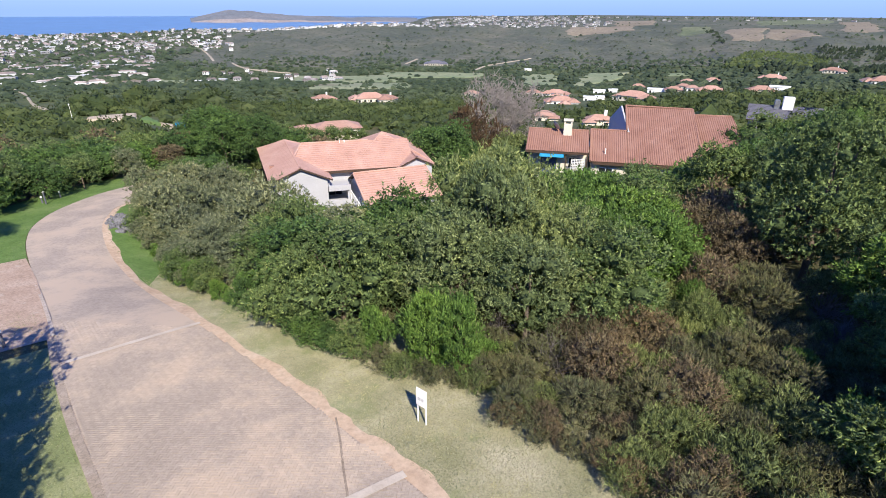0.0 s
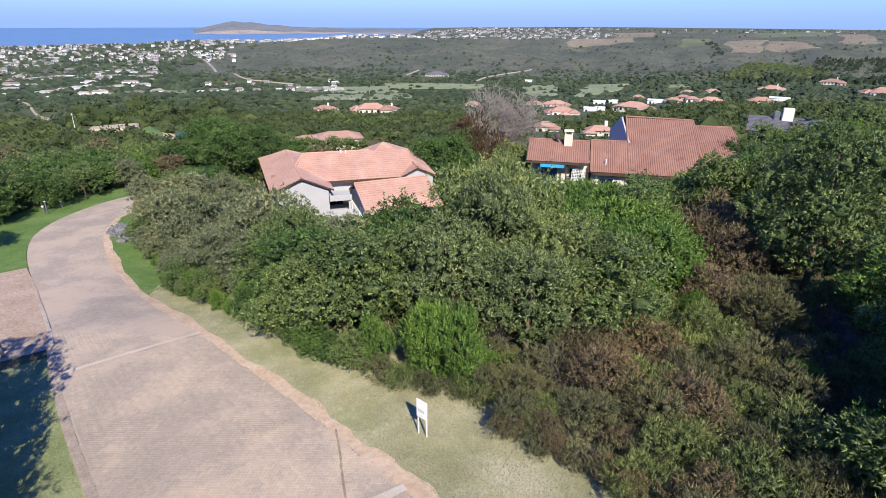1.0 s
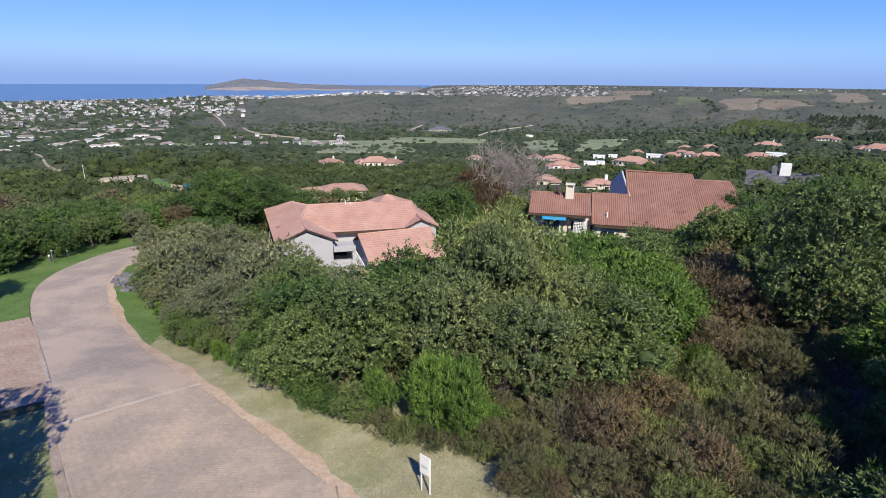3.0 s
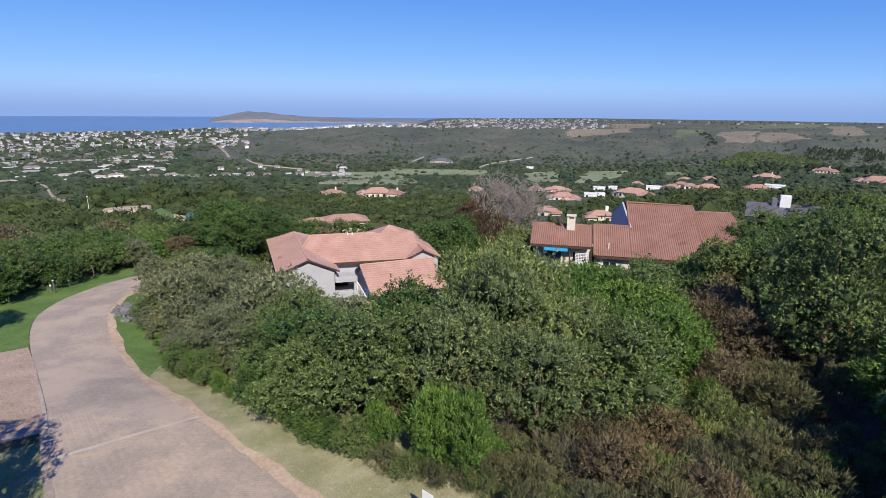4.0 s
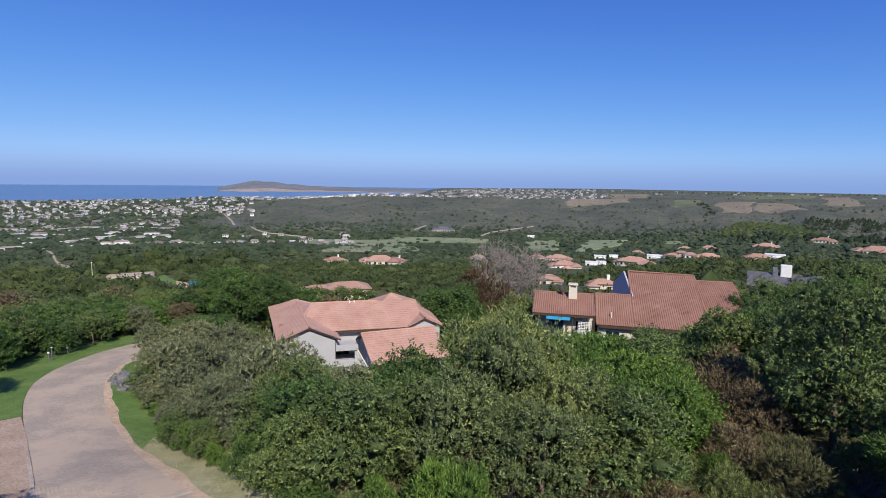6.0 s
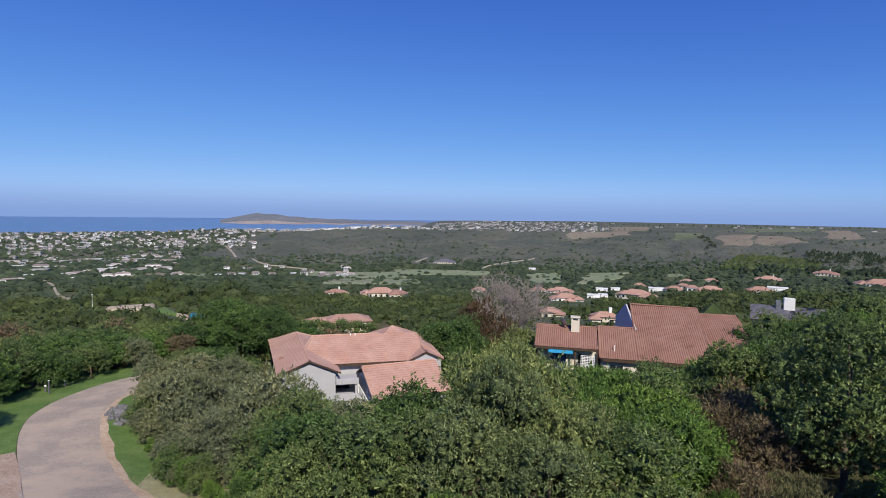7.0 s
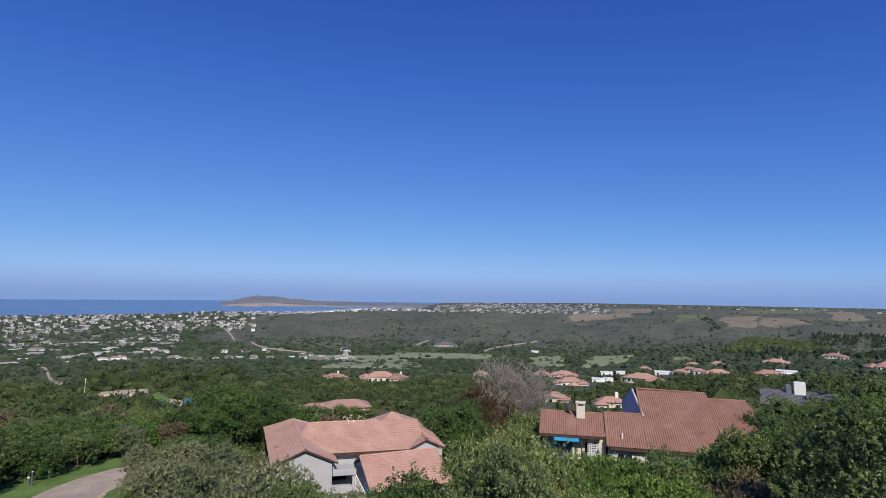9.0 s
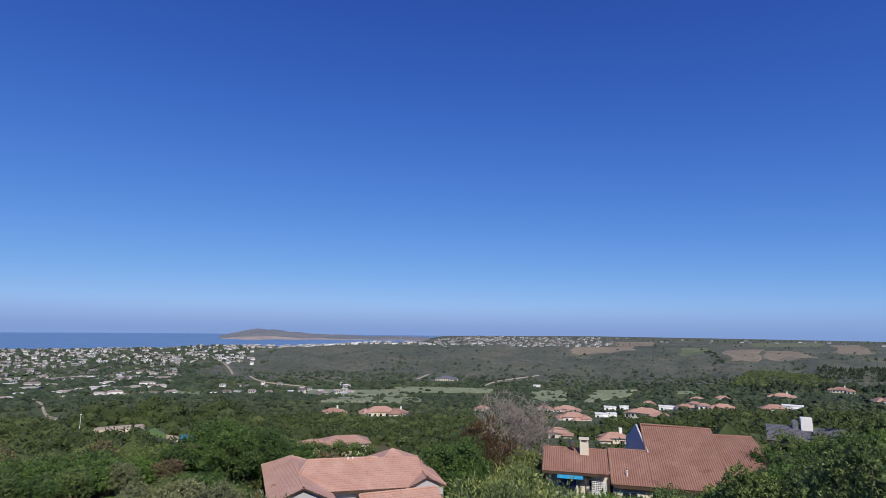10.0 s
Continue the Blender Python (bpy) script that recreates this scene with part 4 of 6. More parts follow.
for x, y, sc, tl in ((1.3, 25.4, 0.98, 1.25), (3.3, 26.4, 1.05, 1.33), (2.4, 22.9, 0.9, 1.36), (5.0, 21.6, 0.8, 1.2), (0.4, 20.6, 0.82, 1.15), (3.4, 18.8, 0.78, 1.05)):
    planted.append((x, y, 2.3 * sc))
    plant("sage_tree", x, y, sc, x * 50, tall=tl)
for kind, x, y, sc in (("bright_tree", 8.0, 23.2, 0.95), ("bright_tree", 10.0, 23.8, 0.95), ("bright_tree", 8.8, 25.2, 1.08), ("bright_tree", 11.2, 25.8, 1.08), ("bright_tree", 12.8, 36.0, 1.38), ("bright_tree", 7.0, 25.6, 1.15), ("bright_tree", 7.6, 29.0, 1.22), ("bright_tree", 9.6, 32.2, 1.36), ("bright_tree", 9.4, 27.6, 1.15), ("bright_tree", 7.2, 33.0, 1.36), ("bright_tree", 11.8, 33.6, 1.36), ("mixed_tree", 11.6, 29.4, 1.2), ("big_mixed", 19.4, 36.4, 1.1), ("big_dark", 21.4, 38.6, 1.15), ("big_mixed", 23.0, 34.6, 1.1), ("bright_tree", 13.6, 34.4, 0.95), ("big_dark", 24.0, 38.5, 1.15), ("rust_tree", 15.6, 30.5, 1.2), ("rust_tree", 17.2, 33.0, 1.25), ("rust_tree", 14.6, 27.6, 1.05), ("heath_tree", 16.2, 28.6, 1.0), ("heath_tree", 13.4, 31.2, 1.2), ("rust_tree", 13.6, 26.8, 1.0)):
    planted.append((x, y, 2.3 * sc))
    plant(kind, x, y, sc, x * 50)
while tries < 7000:
    tries += 1
    x, y = rng.uniform(-28, 46), rng.uniform(5, 66)
    sd = side_of(BUSH_FOOT, x, y)
    r = math.hypot(x, y)
    if sd < 0.25 or r > 70 or abs(math.degrees(math.atan2(x, y))) > (43 if r > 30 else 51):
        continue
    bearing = math.degrees(math.atan2(x, y))
    if (y > 46 or r > 37) and (bearing > -19 or r > 56):
        kind, sc, sp = (("mid_dark", "mid_mixed", "mid_dark", "mid_bright")[int(rng.integers(4))], 1.0, 2.7)
    else:
        kind, sc, sp = near_kind(x, y)
    sc *= rng.uniform(0.75, 1.25)
    if sd < sp * (0.22 if bearing > -19 else 0.9) * sc or not clear_of_houses(x, y, 1.2) or not free(x, y, sp * sc):
        continue
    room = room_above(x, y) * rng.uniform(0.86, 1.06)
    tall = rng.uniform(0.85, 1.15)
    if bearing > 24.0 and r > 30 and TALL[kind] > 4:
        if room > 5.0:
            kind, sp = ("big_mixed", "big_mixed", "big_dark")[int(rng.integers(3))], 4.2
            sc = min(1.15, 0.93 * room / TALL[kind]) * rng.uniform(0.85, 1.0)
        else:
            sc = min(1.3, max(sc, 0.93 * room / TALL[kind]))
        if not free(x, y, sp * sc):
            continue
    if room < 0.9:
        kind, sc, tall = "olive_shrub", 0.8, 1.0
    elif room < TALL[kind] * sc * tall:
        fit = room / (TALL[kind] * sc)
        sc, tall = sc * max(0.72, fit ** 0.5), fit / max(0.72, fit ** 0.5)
    planted.append((x, y, sp * sc))
    plant(kind, x, y, sc, rng.uniform(0, 360), tall=tall)
# dead and grey growth in the heath behind the sign
for x, y, sc in ((4.0, 16.7, 1.7), (4.7, 17.2, 1.5), (6.5, 19.4, 1.7), (8.3, 15.0, 1.4), (7.6, 14.6, 1.3)):
    planted.append((x, y, 1.0))
    tw = thing("dry_bush", pose(x, y, lz(x, y), 0, 0, x * 60) @ Matrix.Scale(sc, 4), "tangle of bare grey twigs in the heath", "shrub")
    part("twig_tangle", TWIGS[int(x * 10) % 2], None, tw)
for x, y, sc in ((5.5, 18.2, 1.3), (6.1, 17.4, 1.1), (5.2, 16.2, 1.0), (12.4, 27.6, 1.3), (3.2, 13.2, 0.7)):
    planted.append((x, y, 1.0))
    plant("rust_shrub", x, y, sc, x * 60)
# tall trees on both sides, whose shade falls on the verges
for x, y, sc, tl in ((-12.0, 2.6, 1.0, 1.3), (-13.9, 6.2, 1.0, 1.3), (-16.5, 10.2, 1.0, 1.3), (-18.9, 7.0, 1.15, 1.3), (-23.0, 9.8, 1.1, 1.2), (16.2, 6.4, 1.0, 1.4), (17.4, 9.0, 1.0, 1.4), (20.2, 6.0, 1.1, 1.0), (15.0, 4.6, 0.95, 1.35), (15.8, 0.6, 1.1, 1.3)):
    plant("big_dark", x, y, sc, x * 40, tall=tl)
# the low front of the thicket, down to the mown grass
foot_at = 0.0
for p, q in zip(BUSH_FOOT, BUSH_FOOT[1:]):
    foot_at += math.dist(p, q)
    step = 1.15 if p[0] < -3 else 0.85 if p[0] < 1 else 0.4
    if foot_at < step or p[1] > 39 or p[1] < 8.5:
        continue
    foot_at = 0.0
    nx, ny = np.array([-(q - p)[1], (q - p)[0]]) / math.dist(p, q)
    if p[0] < -10.5:
        kind, sc = ("olive_tree", "olive_tree", "bright_shrub", "mixed_tree")[int(rng.integers(4))], rng.uniform(0.36, 0.55)
    elif p[0] < -3:
        kind, sc = ("dark_tree", "mixed_tree", "dark_tree", "olive_tree", "dark_tree")[int(rng.integers(5))], rng.uniform(0.34, 0.52)
    elif p[0] < 1:
        kind, sc = ("olive_shrub", "brown_shrub", "bright_shrub", "brown_shrub")[int(rng.integers(4))], rng.uniform(0.5, 0.85)
    else:
        kind, sc = ("brown_low", "rust_shrub", "olive_low", "brown_low", "rust_shrub", "olive_shrub")[int(rng.integers(6))], rng.uniform(0.35, 0.75)
    off = (1.55 * sc if "tree" in kind else 0.7 * sc) * rng.uniform(0.55, 1.0) + (rng.uniform(0.0, 1.1) if p[0] > 1 else 0.0)
    x, y = p[0] + nx * off, p[1] + ny * off
    planted.append((x, y, 0.8))
    plant(kind, x, y, sc * (1.3 if kind == "bright_shrub" and p[0] < -10 else 1.0), rng.uniform(0, 360), tall=rng.uniform(0.85, 1.15))
plant("mixed_tree", 11.7, 10.1, 0.8, 20)
# small plants that fill the heath between the shrubs
for _ in range(1250):
    x, y = rng.uniform(1, 18), rng.uniform(8.5, 29)
    sd = side_of(BUSH_FOOT, x, y)
    if sd < 0.15 or x > 16.5 + (20 - y) * 0.1:
        continue
    if not free(x, y, 0.62):
        continue
    planted.append((x, y, 0.55))
    k = int(rng.integers(11))
    if k == 0 or math.hypot(x - 6.8, y - 13.9) < 0.9 or math.hypot(x - 3.6, y - 16.6) < 0.7:
        tw = thing("dry_bush", pose(x, y, lz(x, y), 0, 0, rng.uniform(0, 360)) @ Matrix.Scale(rng.uniform(0.9, 1.6), 4), "tangle of bare grey twigs in the heath", "shrub")
        part("twig_tangle", TWIGS[int(rng.integers(2))], None, tw)
    else:
        plant(("olive_low", "brown_low", "brown_low", "rust_shrub", "brown_low", "bright_shrub", "olive_low", "brown_low", "brown_low", "olive_low")[k - 1], x, y, rng.uniform(0.45, 0.85), rng.uniform(0, 360))
# woods on the slopes to both sides
tries = 0
while tries < 5000:
    tries += 1
    az, r = rng.uniform(-43, 43), rng.uniform(38, 84)
    x, y = polar(az, r)
    if x > -27 and r < 70 and az > -25:
        continue
    if az < -20 and side_of(LEFT, x, y) < 5.2 and r < 75:
        continue
    sc = rng.uniform(0.85, 1.3)
    if not clear_of_houses(x, y, 1.0) or not free(x, y, 2.6 * sc):
        continue
    planted.append((x, y, 2.6 * sc))
    kind = ("mid_dark", "mid_mixed", "mid_bright", "mid_mixed", "mid_dark", "mid_brown")[int(rng.integers(6)) if rng.random() < 0.5 else int(rng.integers(5))]
    plant(kind, x, y, sc, rng.uniform(0, 360), tall=rng.uniform(0.8, 1.1))


def woods(name, n, az, rr, size, leaf, label, leafy, keep, seed, flat=0.62):
    """Distant wood as one mass of many crowns."""
    g = np.random.default_rng(seed)
    V, F, base = [], [], 0
    a = g.uniform(az[0], az[1], n)
    r = np.sqrt(g.uniform(rr[0] ** 2, rr[1] ** 2, n)) if rr[1] < 400 else rr[0] * (rr[1] / rr[0]) ** g.uniform(0, 1, n)
    X, Y = r * np.sin(np.radians(a)), r * np.cos(np.radians(a))
    Z = land(X, Y)
    ok = keep(X, Y, a, r, Z)
    for j in np.nonzero(ok)[0]:
        s = size * g.choice([0.6, 0.8, 0.9, 1.0, 1.3, 1.6]) * g.uniform(0.85, 1.15)
        c = np.array([[X[j], Y[j], Z[j] + s * flat * (0.25 if not leafy else 0.6)]])
        IV, IF = (ICO_V, ICO_F) if r[j] < 780 else (OCT_V, OCT_F)
        v = c + IV * (s * (0.6 + 0.6 * g.random((len(IV), 1)))) * np.array([1, 1, flat * g.uniform(0.75, 1.3)])
        V.append(v), F.append(IF + base)
        base += len(IV)
        if leafy:
            lv, lf = leaves(g, c, np.array([s * 0.95]), leafy, s * 0.26, s * 0.16, 0.2, 0.0, 4, -999)
            V.append(lv)
            F.append(lf + base)
            base += len(lv)
    me = mesh_of(name, np.vstack(V), np.vstack(F), [LEAF[leaf]])
    return tagged(new(name, me), label, "trees", kind="stuff")


# ---- buildings ----
def cut(poly, axis, lo, hi):
    """The part of a flat convex polygon whose coordinate on that axis lies between lo and hi."""
    for sign, lim in ((1, lo), (-1, -hi)):
        out = []
        for i, p in enumerate(poly):
            q = poly[(i + 1) % len(poly)]
            a, b = sign * p[axis] - lim, sign * q[axis] - lim
            if a >= 0:
                out.append(p)
            if (a > 0 > b) or (a < 0 < b):
                t = a / (a - b)
                out.append((p[0] + (q[0] - p[0]) * t, p[1] + (q[1] - p[1]) * t))
        poly = out
        if len(poly) < 3:
            return []
    return poly


def roof_slope(verts, faces, pts, mode, pitch_len=0.34, thick=0.13):
    """One slope of a tiled roof: stepped courses or rounded pan tiles over a slab."""
    P = [Vector(p) for p in pts]
    n = (P[1] - P[0]).cross(P[2] - P[0]).normalized()
    if n.z < 0:
        n, P = -n, P[::-1]
    s = (Vector((0, 0, 1)) - n * n.z).normalized()
    u = s.cross(n)
    o = P[0]
    flat = [((p - o).dot(u), (p - o).dot(s)) for p in P]

    def at(q, h):
        return o + u * q[0] + s * q[1] + n * h

    def face(points):
        b = len(verts)
        verts.extend(points)
        faces.append(tuple(range(b, b + len(points))))

    lo, hi = (min(q[1] for q in flat), max(q[1] for q in flat)) if mode == "course" else (min(q[0] for q in flat), max(q[0] for q in flat))
    if mode == "course":
        k = lo
        while k < hi:
            c = cut(flat, 1, k, k + pitch_len)
            if c:
                face([at(q, 0.05 * (1 - (q[1] - k) / pitch_len) + 0.005) for q in c])
                low = [q for q in c if q[1] < k + 1e-4]
                if len(low) == 2:
                    a, b = low
                    face([at(a, 0.055), at(b, 0.055), at(b, 0.005), at(a, 0.005)])
            k += pitch_len
    else:
        prof = ((0, 0.0), (0.2, 0.055), (0.5, 0.075), (0.8, 0.055), (1, 0.0))
        k = lo
        while k < hi:
            for (f0, h0), (f1, h1) in zip(prof, prof[1:]):
                a, b = k + f0 * pitch_len, k + f1 * pitch_len
                c = cut(flat, 0, a, b)
                if c:
                    face([at(q, h0 + (h1 - h0) * (q[0] - a) / (b - a)) for q in c])
            k += pitch_len
    bm = bmesh.new()
    top, bot = [bm.verts.new(at(q, -0.004)) for q in flat], [bm.verts.new(at(q, -thick)) for q in flat]
    bm.faces.new(top), bm.faces.new(bot[::-1])
    for i in range(len(flat)):
        k2 = (i + 1) % len(flat)
        bm.faces.new((top[i], bot[i], bot[k2], top[k2]))
    return bm


def roof_part(name, slopes, material, parent, mode, label="", pitch_len=0.34):
    """Each slope: a skin of tiles and the boarded slab under it."""
    for pts in slopes:
        v, f = [], []
        slab = roof_slope(v, f, pts, mode, pitch_len)
        me = mesh_of(name, v, f, [material])
        bm = bmesh.new()
        bm.from_mesh(me)
        bmesh.ops.remove_doubles(bm, verts=bm.verts[:], dist=0.002)
        bm.to_mesh(me)
        bm.free()
        skin = part(name, me, None, parent, label)
        part("eaves_board", slab, M["dark_timber"], skin)


def caps(parent, lines, material, r=0.1):
    for a, b in lines:
        v, f = [], []
        a, b = Vector(a), Vector(b)
        n = max(2, int((b - a).length / 0.4))
        pts, rr = [], []
        for i in range(n):
            pts += [a + (b - a) * (i / n), a + (b - a) * ((i + 0.96) / n)]
            rr += [r * 1.1, r * 0.9]
        tube(v, f, pts, rr, 8)
        part("ridge_cap", mesh_of("ridge_cap", v, f, [material]), None, parent)


def wall_mesh(outline, z0, z1):
    return prism(bmesh.new(), outline, z0, z1)


def gable(a, b, z_eave, apex, t=0.22):
    """A triangular gable over the wall from a to b (plan), apex (x, y, z)."""
    bm = bmesh.new()
    d = Vector((b[0] - a[0], b[1] - a[1], 0)).normalized()
    n = Vector((-d.y, d.x, 0)) * t
    f = [bm.verts.new(p) for p in ((*a, z_eave), (*b, z_eave), apex)]
    k = [bm.verts.new(Vector(p) + n) for p in ((*a, z_eave), (*b, z_eave), apex)]
    bm.faces.new(f), bm.faces.new(k[::-1])
    for i in range(3):
        j = (i + 1) % 3
        bm.faces.new((f[i], k[i], k[j], f[j]))
    return bm


def window(parent, x, y, z, w, h, axis="x", frame_mat=None, name="window"):
    """A framed pane on a wall; axis: the wall's direction. (x, y, z): the pane's middle, out from the wall."""
    fm = frame_mat or M["white_paint"]
    bm = bmesh.new()
    e, d = 0.07, 0.05
    for x0, x1, z0, z1 in ((-w / 2 - e, w / 2 + e, h / 2, h / 2 + e), (-w / 2 - e, w / 2 + e, -h / 2 - e, -h / 2), (-w / 2 - e, -w / 2, -h / 2, h / 2), (w / 2, w / 2 + e, -h / 2, h / 2), (-0.03, 0.03, -h / 2, h / 2)):
        box(bm, x0, x1, -d, d, z0, z1)
    win = part(name, bm, fm, parent)
    win.matrix_local = pose(x, y, z, 0, 0, 0 if axis == "x" else 90)
    part("pane", boxed(-w / 2, w / 2, -0.02, 0.02, -h / 2, h / 2), M["window_glass"], win, "dark reflecting glass")
    return win


# house with the pink tiled roofs
A = thing("house", pose(-13.98, 52.0, -3.08, 0, 0, 15), "lilac-grey plastered house under pink tiled hip roofs", "house")
base_a = -5.6
part("wall", wall_mesh([(-2.5, 0), (2.5, 0), (2.5, 8), (-2.5, 8)], base_a, -1.12), M["lilac_plaster"], A)
part("gable", gable((-2.5, 0), (2.5, 0), -1.12, (0, 0, -0.06)), M["lilac_plaster"], A)
part("wall", wall_mesh([(-3.4, 3.0), (1.0, 3.0), (1.0, 12.6), (-3.9, 12.6)], base_a, -1.3), M["lilac_plaster"], A)
part("wall", wall_mesh([(2.52, 2.5), (13.9, 2.5), (13.9, 12.4), (2.52, 12.4)], base_a, -1.15), M["lilac_plaster"], A)
LR = (-1.5, 11.4, 0.35)
roof_part("roof", [[(-3.1, -0.35, -1.32), (0, -0.35, 0.0), LR, (-4.7, 13.4, -1.05)], [(3.05, -0.35, -1.32), (1.6, 13.4, -1.05), LR, (0, -0.35, 0.0)], [(-4.7, 13.4, -1.05), (1.6, 13.4, -1.05), LR]], M["pink_tile"], A, "course")
MR = (0.3, 6.5, 0.9)
roof_part("roof", [[(-1.9, 2.0, -1.1), (12.0, 2.0, -1.1), (12.0, 6.5, 0.9), MR], [(-1.9, 11.0, -1.1), (12.0, 11.0, -1.1), (12.0, 6.5, 0.9), MR], [(-1.9, 2.0, -1.1), (-1.9, 11.0, -1.1), MR]], M["pink_tile"], A, "course")
PK, PK2 = (9.35, 7.85, 1.45), (9.8, 8.3, 1.45)
roof_part("roof", [[(5.0, 2.4, -1.13), (14.2, 2.4, -1.13), PK], [(14.2, 2.4, -1.13), (14.2, 13.5, -1.13), PK], [(14.2, 13.5, -1.13), (5.0, 13.5, -1.13), PK], [(5.0, 13.5, -1.13), (5.0, 2.4, -1.13), PK]], M["pink_tile"], A, "course")
part("wall", wall_mesh([(10.4, 1.95), (13.8, 1.95), (13.8, 2.5), (10.4, 2.5)], base_a, -1.0), M["lilac_plaster"], A)
part("gable", gable((10.4, 1.95), (13.8, 1.95), -1.0, (12.1, 1.95, -0.22)), M["lilac_plaster"], A)
roof_part("roof", [[(10.1, 1.7, -1.1), (12.1, 1.7, -0.15), (12.1, 5.0, -0.15), (10.1, 5.0, -1.1)], [(14.1, 1.7, -1.1), (14.1, 5.0, -1.1), (12.1, 5.0, -0.15), (12.1, 1.7, -0.15)]], M["pink_tile"], A, "course")
# the wing towards the road stands a little askew
def skew(x, y, *z):
    c, k, dx, dy = math.cos(radians(8.5)), math.sin(radians(8.5)), x - 5.45, y + 0.15
    return (5.1 + c * dx - k * dy, -0.15 + k * dx + c * dy, *z)
part("wall", wall_mesh([skew(5.75, -4.2), skew(13.1, -4.2), skew(13.1, 1.5), skew(5.75, 2.4)], base_a - 1.0, -3.0), M["lilac_plaster"], A)
part("gable", gable(skew(5.75, 3.4), skew(5.75, -4.2), -3.0, skew(5.75, -0.15, -1.1)), M["lilac_plaster"], A)
roof_part("roof", [[skew(5.45, -4.6, -2.85), skew(13.4, -4.6, -2.85), skew(13.4, -0.15, -0.92), skew(5.45, -0.15, -0.92)], [skew(5.45, 2.2, -2.0), skew(13.4, 1.4, -1.64), skew(13.4, -0.15, -0.92), skew(5.45, -0.15, -0.92)]], M["pink_tile"], A, "course")
caps(A, [((0, -0.35, 0.05), LR), ((0.3, 6.5, 0.95), (7.6, 6.5, 0.95)), (MR, (-0.55, 4.3, 0.1)), ((-4.7, 13.4, -1.0), LR), ((1.6, 13.4, -1.0), LR), ((14.2, 2.4, -1.08), PK), ((14.2, 13.5, -1.08), PK), ((6.5, 4.1, -0.2), PK), ((12.1, 1.7, -0.09), (12.1, 4.3, -0.09)), (skew(5.45, -0.15, -0.86), skew(13.4, -0.15, -0.86)), (skew(5.45, -4.6, -2.8), skew(5.45, -0.15, -0.87))], M["pink_tile"])
# balcony between the wings
beam = part("balcony_beam", boxed(2.54, 4.75, -0.6, 2.4, -2.45, -2.3), M["lilac_plaster"], A)
for q in ((2.54, 4.75, -0.6, -0.45), (2.54, 2.69, -0.44, 2.4)):
    part("parapet", boxed(*q, -2.3, -1.86, bevel=0.02), M["lilac_plaster"], beam)
part("balcony_floor", boxed(2.52, 5.3, -0.6, 2.5, -4.1, -3.75), M["lilac_plaster"], A)
part("wall", boxed(2.52, 5.3, -0.3, -0.1, base_a, -4.1), M["lilac_plaster"], A)
part("parapet", boxed(2.53, 4.75, -0.6, -0.46, -3.74, -3.42, bevel=0.02), M["lilac_plaster"], A)
part("post", boxed(4.4, 4.62, -0.45, -0.25, -3.74, -2.46), M["lilac_plaster"], A)
door = part("glass_door", boxed(2.6, 4.0, 2.3, 2.45, -3.74, -2.48), M["window_glass"], A, "dark recessed glass door")
for x in (2.56, 3.28, 3.98):
    part("frame", boxed(x, x + 0.07, 2.24, 2.3, -3.74, -2.48), M["slate"], door)
v, f = [], []
tube(v, f, [(4.72, -0.5, -2.5), (5.25, -1.9, -3.3), (5.75, -3.4, -4.2)], [0.05, 0.05, 0.05], 6)
rail = part("stair_rail", mesh_of("stair_rail", v, f, [M["white_paint"]]), None, A, "white sloping stair rail")
for x, y, z in ((4.72, -0.5, -2.5), (5.25, -1.9, -3.3), (5.75, -3.4, -4.2)):
    part("baluster", boxed(x - 0.03, x + 0.03, y - 0.03, y + 0.03, base_a, z), M["white_paint"], rail)
part("stair", boxed(4.3, 5.5, -3.0, -0.62, base_a - 0.6, -4.3), M["lilac_plaster"], A)
for y, z in ((-3.3, -3.95), (-2.5, -3.95), (-1.4, -3.7)):
    window(A, *skew(5.71, y), z, 0.42, 1.1, "y").matrix_local = pose(*skew(5.71, y), z, 0, 0, 98.5)
part("fascia", boxed(2.9, 9.0, 1.86, 1.98, -1.32, -1.12), M["dark_timber"], A, "dark gutter board")
window(A, -2.6, 2.0, -2.6, 0.9, 1.0, "y")
for x in (4.4, 4.9):
    part("roof_vent", boxed(x, x + 0.1, 6.3, 6.4, 0.85, 1.12), M["white_paint"], A, "white vent stub")
part("roof_hatch", boxed(-3.1, -2.65, 3.9, 4.3, -0.95, -0.68), M["rust_tile"], A)

# house with the rust pan-tile roofs
B = thing("house", pose(15.22, 68.0, -3.2, 0, 0, -12.5), "cream house under rust-coloured pan-tile roofs", "house")
bz = -6.3
part("wall", wall_mesh([(-4.2, -0.2), (3.3, -0.2), (3.3, 6.0), (-4.2, 6.0)], bz, -1.75), M["cream_plaster"], B)
part("wall", wall_mesh([(3.6, -1.4), (20.2, -1.4), (20.2, 13.0), (3.6, 13.0)], bz, -2.7), M["cream_plaster"], B)
roof_part("roof", [[(-4.55, -1.75, -1.72), (3.15, -1.75, -1.72), (3.15, 2.5, 0.15), (-4.55, 2.5, 0.15)], [(-4.55, 6.7, -1.7), (3.15, 6.7, -1.7), (3.15, 2.5, 0.15), (-4.55, 2.5, 0.15)]], M["rust_tile"], B, "pan", "", 0.26)
part("gable", gable((-4.2, 6.0), (-4.2, -0.2), -1.75, (-4.2, 2.5, 0.0)), M["cream_plaster"], B)
roof_part("roof", [[(3.4, -2.0, -2.65), (7.9, -2.0, -2.65), (7.9, 4.0, 0.05), (3.4, 4.0, 0.05)], [(3.4, 10.0, -2.6), (7.9, 10.0, -2.6), (7.9, 4.0, 0.05), (3.4, 4.0, 0.05)]], M["rust_tile"], B, "pan", "", 0.26)
